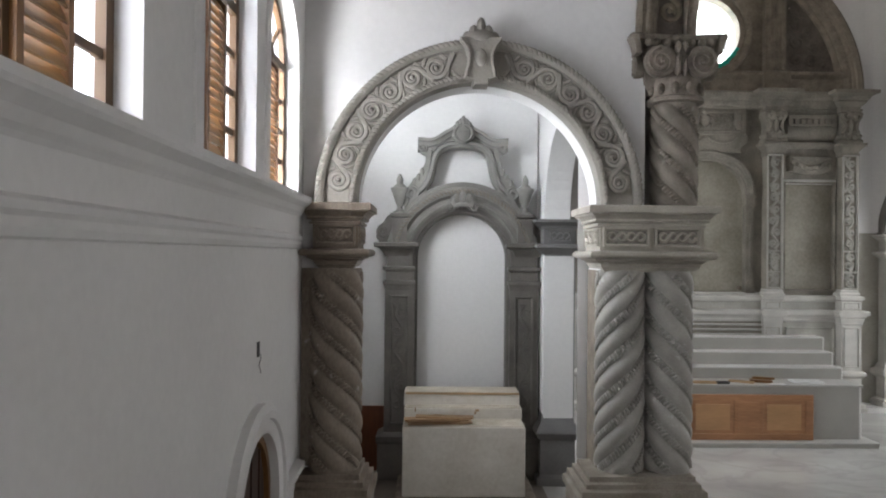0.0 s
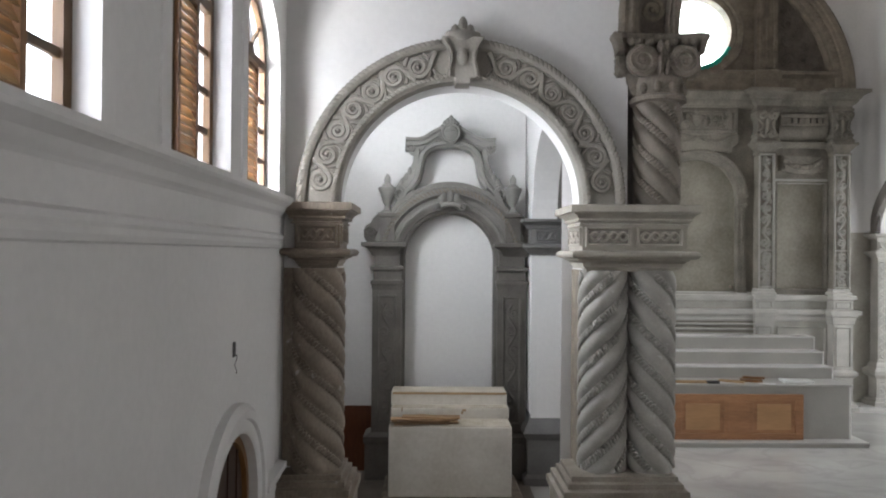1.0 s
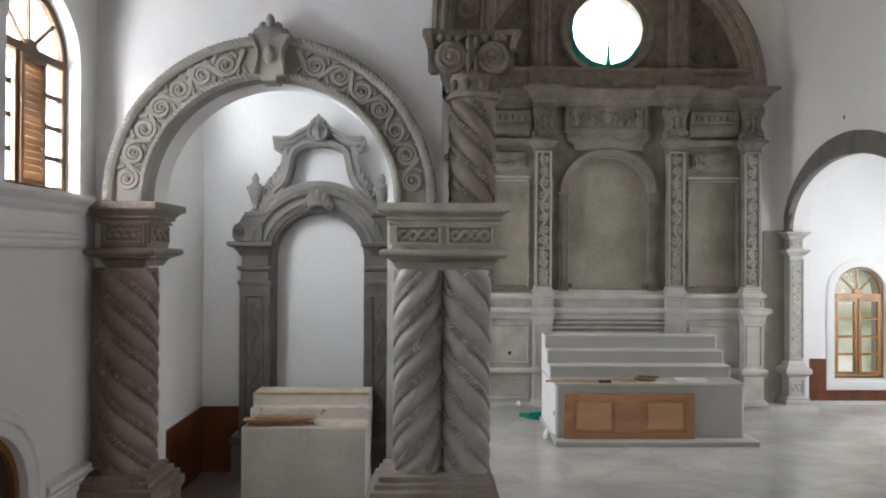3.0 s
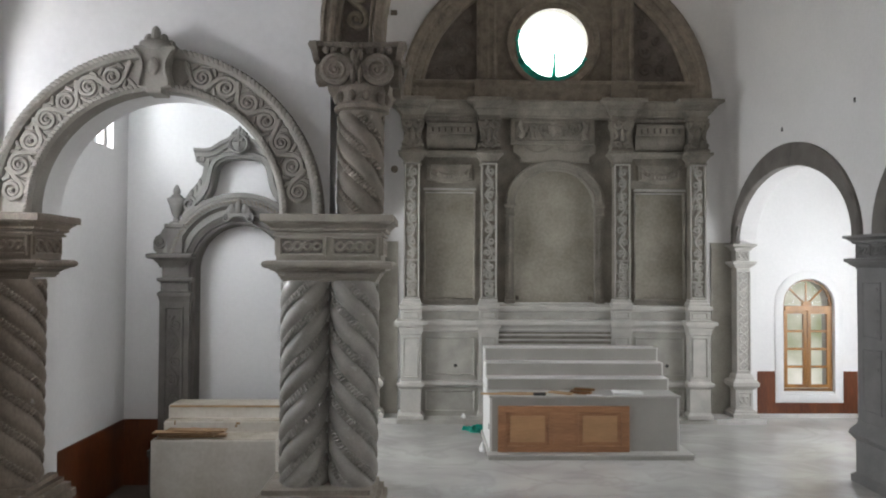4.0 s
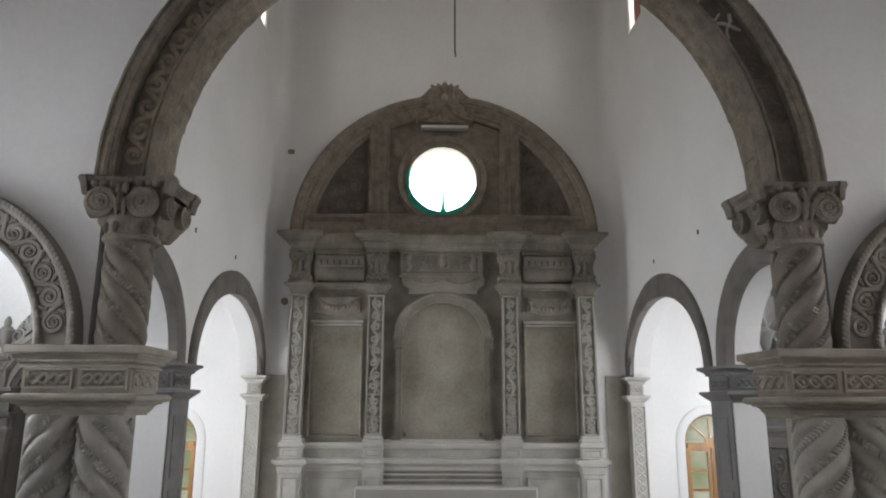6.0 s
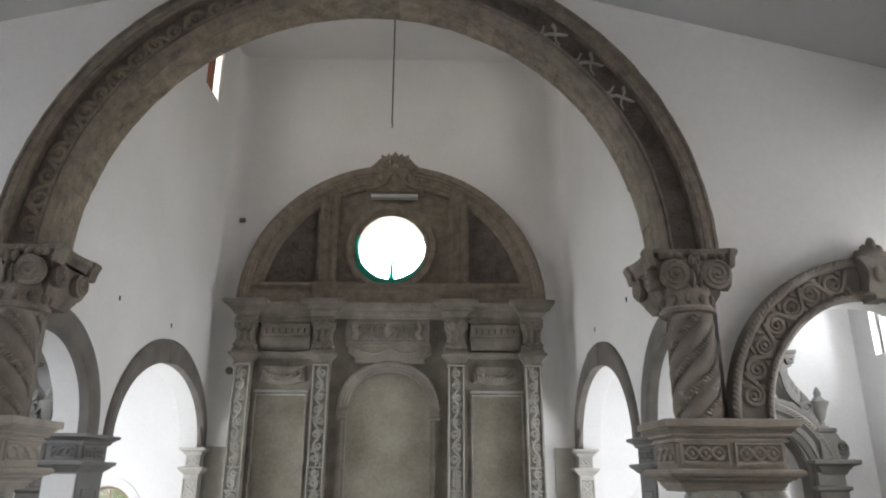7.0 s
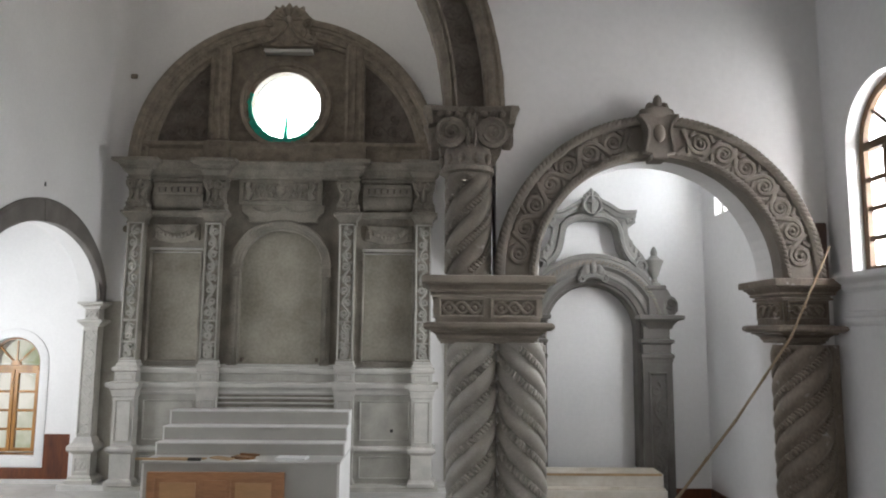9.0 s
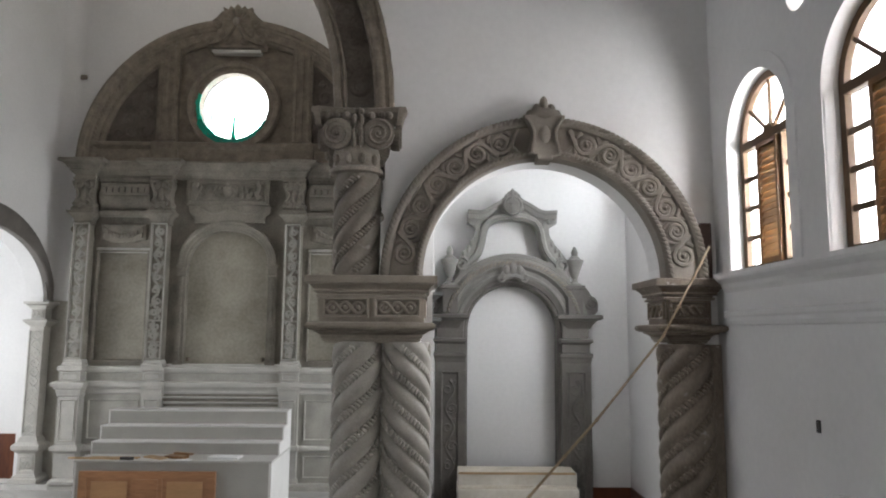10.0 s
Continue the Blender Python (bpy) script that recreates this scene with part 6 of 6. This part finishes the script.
# ---- windows ----
def nave_window(y):
    """Arched wooden window with a fan light, glazing bars and a louvred shutter."""
    w = thing("window_nave", (-7.0, y + 0.55, SILL), "arched brown wooden window with louvred shutter and small panes", "window", "arched nave windows", "structure")
    X, c, r = -7.0, y + 0.55, 0.55
    path = [(y, SILL)] + [(y, WSPRING)] + arc(c, WSPRING, r, r, 176, 4, 26) + [(y + 1.1, WSPRING), (y + 1.1, SILL)]
    part("frame", moulding(B(), path, [(0.0, X - 0.015), (0.0, X + 0.035), (-0.07, X + 0.035), (-0.07, X - 0.015)], YZ, closed=True), M_WOOD_DARK, w)
    part("surround", moulding(B(), path, [(0.0, -WX - 0.01), (0.0, -WX + 0.012), (0.13, -WX + 0.012), (0.145, -WX - 0.01)], YZ), M_PLASTER, w, "flat white plaster surround")
    part("transom", box(B(), X - 0.015, X + 0.04, y + 0.05, y + 1.05, WSPRING - 0.05, WSPRING + 0.03, 0.005), M_WOOD_DARK, w)
    for u in (0.36, 0.74):
        part("mullion", box(B(), X - 0.015, X + 0.035, y + u - 0.03, y + u + 0.03, SILL + 0.05, WSPRING - 0.05, 0.005), M_WOOD_DARK, w)
    for k in range(1, 4):
        z = SILL + 0.05 + (WSPRING - SILL - 0.1) * k / 4
        for a, b in ((0.05, 0.3), (0.8, 1.05)):
            part("glazing_bar", box(B(), X - 0.006, X + 0.022, y + a, y + b, z - 0.023, z + 0.023, 0.004), M_WOOD_DARK, w)
    for a in (40, 90, 140):
        ca_, sa_ = math.cos(radians(a)), math.sin(radians(a))
        part("fan_bar", tube(B(), [(X + 0.005, c + 0.06 * ca_, WSPRING + 0.06 * sa_), (X + 0.005, c + 0.52 * ca_, WSPRING + 0.52 * sa_)], 0.02, 4), M_WOOD_DARK, w)
    part("fan_hub", ring_moulding(B(), c, WSPRING, [(0.0, X - 0.03), (0.09, X - 0.03), (0.09, X + 0.04), (0.0, X + 0.04)], YZ, 176, 4, 14), M_WOOD_DARK, w)
    sh = part("shutter", moulding(B(), [(y + 0.37, SILL + 0.06), (y + 0.37, WSPRING - 0.06), (y + 0.73, WSPRING - 0.06), (y + 0.73, SILL + 0.06)], [(0.0, X + 0.012), (0.0, X + 0.06), (-0.04, X + 0.06), (-0.04, X + 0.012)], YZ, closed=True), M_WOOD, w, "louvred shutter")
    n = 17
    for k in range(n):
        z = SILL + 0.13 + (WSPRING - SILL - 0.26) * k / (n - 1)
        bm = rings(B(), [[(X + 0.014, yy, z + 0.045), (X + 0.05, yy, z - 0.03), (X + 0.056, yy, z - 0.024), (X + 0.02, yy, z + 0.05)] for yy in (y + 0.4, y + 0.70)])
        part("slat", bm, M_LOUVRE, sh)
    n = 26
    for a, b in ((0.05, 0.31), (0.79, 1.05)):
        for k in range(4):
            z0 = SILL + 0.05 + (WSPRING - SILL - 0.1) * k / 4
            o = part("pane", box(B(), X - 0.012, X - 0.007, y + a, y + b, z0 + 0.015, z0 + (WSPRING - SILL - 0.1) / 4 - 0.015), M_GLASS, w)
            o.visible_shadow = False
    o = part("fan_pane", rings(B(), [[(X - 0.012 + d, c + 0.51 * math.cos(math.pi * i / n), WSPRING + 0.02 + 0.5 * math.sin(math.pi * i / n)) for i in range(n + 1)] for d in (0, 0.005)]), M_GLASS, w)
    o.visible_shadow = False
    return w


for MIRROR in (1, -1):
    first = nave_window(WINDOWS[MIRROR][0])
    for y in WINDOWS[MIRROR][1:]:
        copy_thing(first, Matrix.Translation((-7.0 * MIRROR, y + 0.55, SILL)))
    # white raised surround round each window of the sacristy, with its window
    c, r = SACRISTY_X[MIRROR], 0.53
    sw = thing("window_sacristy", (c, 14.5, 0.53), "arched varnished wooden window with a fan light and small panes", "window", "arched sacristy windows", "structure")
    path = [(c - 0.71, 0.3), (c - 0.71, 2.33)] + arc(c, 2.33, 0.71, 0.71, 176, 4, 26) + [(c + 0.71, 2.33), (c + 0.71, 0.3)]
    part("surround", moulding(B(), path, [(0.0, 14.4), (0.0, 14.385), (-0.02, 14.375), (-0.17, 14.375), (-0.18, 14.4)], closed=True), M_PLASTER, sw, "white plaster surround")
    Y = 14.5
    path = [(c - r, 0.53), (c - r, 2.33)] + arc(c, 2.33, r, r, 176, 4, 26) + [(c + r, 2.33), (c + r, 0.53)]
    part("frame", moulding(B(), path, [(0.0, Y - 0.04), (0.0, Y + 0.05), (-0.045, Y + 0.05), (-0.045, Y - 0.04)], closed=True), M_WOOD, sw)
    part("transom", box(B(), c - 0.47, c + 0.47, Y - 0.06, Y + 0.05, 2.2, 2.3, 0.006), M_AMBER, sw)
    for s in (-1, 1):
        x0, x1 = sorted((c + s * 0.012, c + s * 0.485))
        lf = part("casement", moulding(B(), [(x0, 0.6), (x0, 2.2), (x1, 2.2), (x1, 0.6)], [(0.0, Y - 0.045), (0.0, Y + 0.02), (-0.065, Y + 0.02), (-0.065, Y - 0.045)], closed=True), M_AMBER, sw)
        for k in range(1, 4):
            z = 0.66 + 1.48 * k / 4
            part("glazing_bar", box(B(), x0 + 0.07, x1 - 0.07, Y - 0.03, Y + 0.01, z - 0.025, z + 0.025, 0.004), M_AMBER, lf)
        for k in range(4):
            z = 0.66 + 1.48 * k / 4
            o = part("pane", box(B(), x0 + 0.06, x1 - 0.06, Y - 0.008, Y - 0.002, z + 0.02, z + 0.35), M_GLASS_T, lf)
            o.visible_shadow = False
    for a in (45, 90, 135):
        part("fan_bar", tube(B(), [(c + 0.08 * math.cos(radians(a)), Y, 2.31 + 0.08 * math.sin(radians(a))), (c + 0.48 * math.cos(radians(a)), Y, 2.31 + 0.48 * math.sin(radians(a)))], 0.022, 4), M_AMBER, sw)
    part("fan_hub", ring_moulding(B(), c, 2.3, [(0.0, Y - 0.05), (0.1, Y - 0.05), (0.1, Y + 0.02), (0.0, Y + 0.02)], XZ, 176, 4, 14), M_AMBER, sw)
    o = part("fan_pane", rings(B(), [[(c + 0.48 * math.cos(math.pi * i / 26), Y - 0.006 + d, 2.33 + 0.47 * math.sin(math.pi * i / 26)) for i in range(27)] for d in (0, 0.005)]), M_GLASS_T, sw)
    o.visible_shadow = False
    # small high chapel window
    cw = thing("window_chapel", (-7.0, 9.0, 4.65), "narrow grey framed window high in the chapel wall", "window", "chapel windows", "structure")
    part("frame", moulding(B(), [(8.9, 4.65), (8.9, 5.6), (9.5, 5.6), (9.5, 4.65)], [(0.0, -7.03), (0.0, -6.96), (-0.05, -6.96), (-0.05, -7.03)], YZ, closed=True), M_STONE_PALE, cw)
    part("mullion", box(B(), -7.02, -6.97, 9.175, 9.215, 4.7, 5.55, 0.005), M_STONE_PALE, cw)
    part("glazing_bar", box(B(), -7.02, -6.98, 8.95, 9.45, 5.18, 5.21, 0.004), M_STONE_PALE, cw)
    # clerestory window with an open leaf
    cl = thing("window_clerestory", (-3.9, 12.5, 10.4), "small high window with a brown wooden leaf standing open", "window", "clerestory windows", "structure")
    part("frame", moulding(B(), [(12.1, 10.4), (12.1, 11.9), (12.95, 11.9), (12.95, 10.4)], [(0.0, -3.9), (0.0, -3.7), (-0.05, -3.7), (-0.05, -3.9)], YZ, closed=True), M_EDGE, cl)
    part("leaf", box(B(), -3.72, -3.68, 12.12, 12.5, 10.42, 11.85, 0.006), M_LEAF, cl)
    # cornice under the nave windows
    n_ = "west" if MIRROR > 0 else "east"
    CORN = [(0.0, 3.18), (0.02, 3.19), (0.035, 3.22), (0.035, 3.25), (0.05, 3.27), (0.05, 3.30), (0.015, 3.32), (0.015, 3.48), (0.03, 3.50), (0.05, 3.52), (0.07, 3.56), (0.12, 3.6), (0.13, 3.62), (0.13, 3.655), (0.0, 3.66)]
    structure("cornice_" + n_, rings(B(), [[(-WX + d, y, z - 0.05) for d, z in CORN] for y in (-9.0, 6.55)]), M_PLASTER, "long white plaster cornice under the windows", "cornice")
    structure("dado_rail_" + n_, rings(B(), [[(-WX + d, y, z) for d, z in ((0, 0.97), (0.03, 1.0), (0.04, 1.04), (0.08, 1.09), (0.08, 1.14), (0, 1.16))] for y in (5.9, 6.62)]), M_PLASTER, "short white moulded dado rail", "trim")
    # small arched doorway
    dc = DOOR_Y[MIRROR]
    dr = thing("door_side", (-WX, dc, 0), "low arched doorway with white moulded surround and dark door", "door", "arched side doors", "structure")
    path = [(dc - 0.58, 0.0), (dc - 0.58, 1.2)] + arc(dc, 1.2, 0.58, 0.58, 176, 4, 28) + [(dc + 0.58, 1.2), (dc + 0.58, 0.0)]
    part("surround", moulding(B(), path, [(0.0, -WX - 0.01), (0.0, -WX + 0.05), (0.03, -WX + 0.06), (0.1, -WX + 0.06), (0.11, -WX + 0.085), (0.17, -WX + 0.09), (0.19, -WX + 0.07), (0.22, -WX + 0.06), (0.22, -WX)], YZ), M_PLASTER, dr)
    part("leaf", rings(B(), [[(x, u, z) for u, z in path] for x in (-WX - 0.1, -WX - 0.06)]), M_SHADE, dr, "dark brown wooden door leaf")
    part("door_frame", moulding(B(), path, [(0.0, -WX - 0.08), (0.0, -WX - 0.02), (-0.06, -WX - 0.02), (-0.06, -WX - 0.08)], YZ), M_WOOD, dr, "varnished brown door frame")
    for u in (-0.35, -0.12, 0.12, 0.35):
        part("batten", box(B(), -WX - 0.06, -WX - 0.048, dc + u - 0.012, dc + u + 0.012, 0, 1.2 + math.sqrt(0.55 ** 2 - u * u)), M_SHADE, dr)
    sk = thing("wall_socket", (-WX, 5.1, 2.38), "dark open socket box with loose wires on the wall", "socket", "wall sockets")
    part("box", box(B(), -WX, -WX + 0.012, 5.08, 5.13, 2.34 if MIRROR > 0 else 2.36, 2.45, 0.004), M_DARK, sk)
    if MIRROR < 0:
        continue
    g = B()
    tube(g, [(-WX + 0.02, 5.1 + 0.03 * math.sin(t * 2.2), 2.36 - 0.035 * t) for t in [k * 0.5 for k in range(9)]], 0.003, 5)
    part("wire", g, M_DARK, sk)
MIRROR = 1

# ---- loose things, fixings ----
rod = thing("lamp_rod", (0.07, 10.84, 8.8), "thin dark rod hanging from the sanctuary ceiling", "rod")
part("bar", tube(B(), [(0.07, 10.84, z) for z in (8.83, 10, 12.4)], 0.014, 6), M_DARK, rod)
part("hook", tube(B(), [(0.07 + 0.02 * math.sin(t), 10.84, 8.83 - 0.02 * t) for t in [k * 0.5 for k in range(8)]], 0.01, 6), M_DARK, rod)
part("cord", tube(B(), [(0.07, 10.84, 8.78), (0.05, 10.84, 8.0)], 0.003, 4), M_PLASTER, rod, "thin pale cord")
for x, y, z in ((-3.34, 14.3, 8.32),):
    solid("socket_box", box(B(), x - 0.07, x + 0.07, y - 0.05, y, z - 0.05, z + 0.05, 0.015), M_STONE_DARK, (x, y, z), "brown unfinished socket box in the plaster", "socket", "socket boxes")
solid("socket_box", rings(B(), [[(-3.31 + r * math.cos(2 * math.pi * i / 16), y, 5.08 + r * math.sin(2 * math.pi * i / 16)) for i in range(16)] for r, y in ((0.075, 14.3), (0.075, 14.265), (0.06, 14.255))]), M_STONE_DARK, (-3.31, 14.3, 5.08), "round brown socket box in the plaster", "socket", "socket boxes")
for x in (-2.05, 2.2):
    solid("drain_hole", rings(B(), [[(x + r * math.cos(2 * math.pi * i / 12), y, 1.11 + r * math.sin(2 * math.pi * i / 12)) for i in range(12)] for r, y in ((0.035, 13.982), (0.035, 13.97), (0.025, 13.968))]), M_DARK, (x, 13.98, 1.11), "small dark pipe end in the stone dado", "pipe", "pipe ends in the dado")
for x, ys in ((3.68, ((10.13, 5.57), (12.24, 5.55))), (-3.68, ((9.85, 5.47), (11.9, 5.5)))):
    for y, z in ys:
        s = 1 if x > 0 else -1
        solid("wall_plug", box(B(), min(x, x - s * 0.012), max(x, x - s * 0.012), y - 0.02, y + 0.02, z - 0.035, z + 0.035, 0.003), M_DARK, (x, y, z), "small dark fixing plug in the white wall", "fixing", "wall plugs")
pole = thing("bamboo_pole", (2.82, 4.36, 0), "long slightly bent bamboo pole leaning into the corner", "pole")
bent = [Vector(p) for p in ((2.82, 4.36, 0.02), (3.83, 4.93, 0.93), (4.83, 5.48, 1.83), (5.42, 5.78, 2.36), (6.1, 6.16, 3.03), (6.46, 6.37, 3.55), (6.66, 6.47, 3.86))]
part("cane", tube(B(), bent, 0.0125, 8, 0.010), M_BAMBOO, pole)
for k in range(1, 12):
    i, f = int(k / 2), (k / 2) % 1
    q = bent[i].lerp(bent[i + 1], f)
    d = (bent[i + 1] - bent[i]).normalized() * 0.012
    part("node", tube(B(), [q - d, q + d], 0.0145, 8), M_BAMBOO, pole)
solid("dark_plank", box(B(), 6.66, 6.78, 6.7, 6.78, 3.57, 4.12, 0.01), M_SHADE, (6.72, 6.74, 3.57), "short dark plank standing in the corner", "plank")
# hazy garden seen through the sacristy windows
for MIRROR in (1, -1):
    bm = B()
    face(bm, (-9, 18, -0.2), (-3, 18, -0.2), (-3, 18, 6), (-9, 18, 6))
    structure("backdrop_garden", bm, M_GARDEN, "hazy bright garden foliage outside", "backdrop")
MIRROR = 1
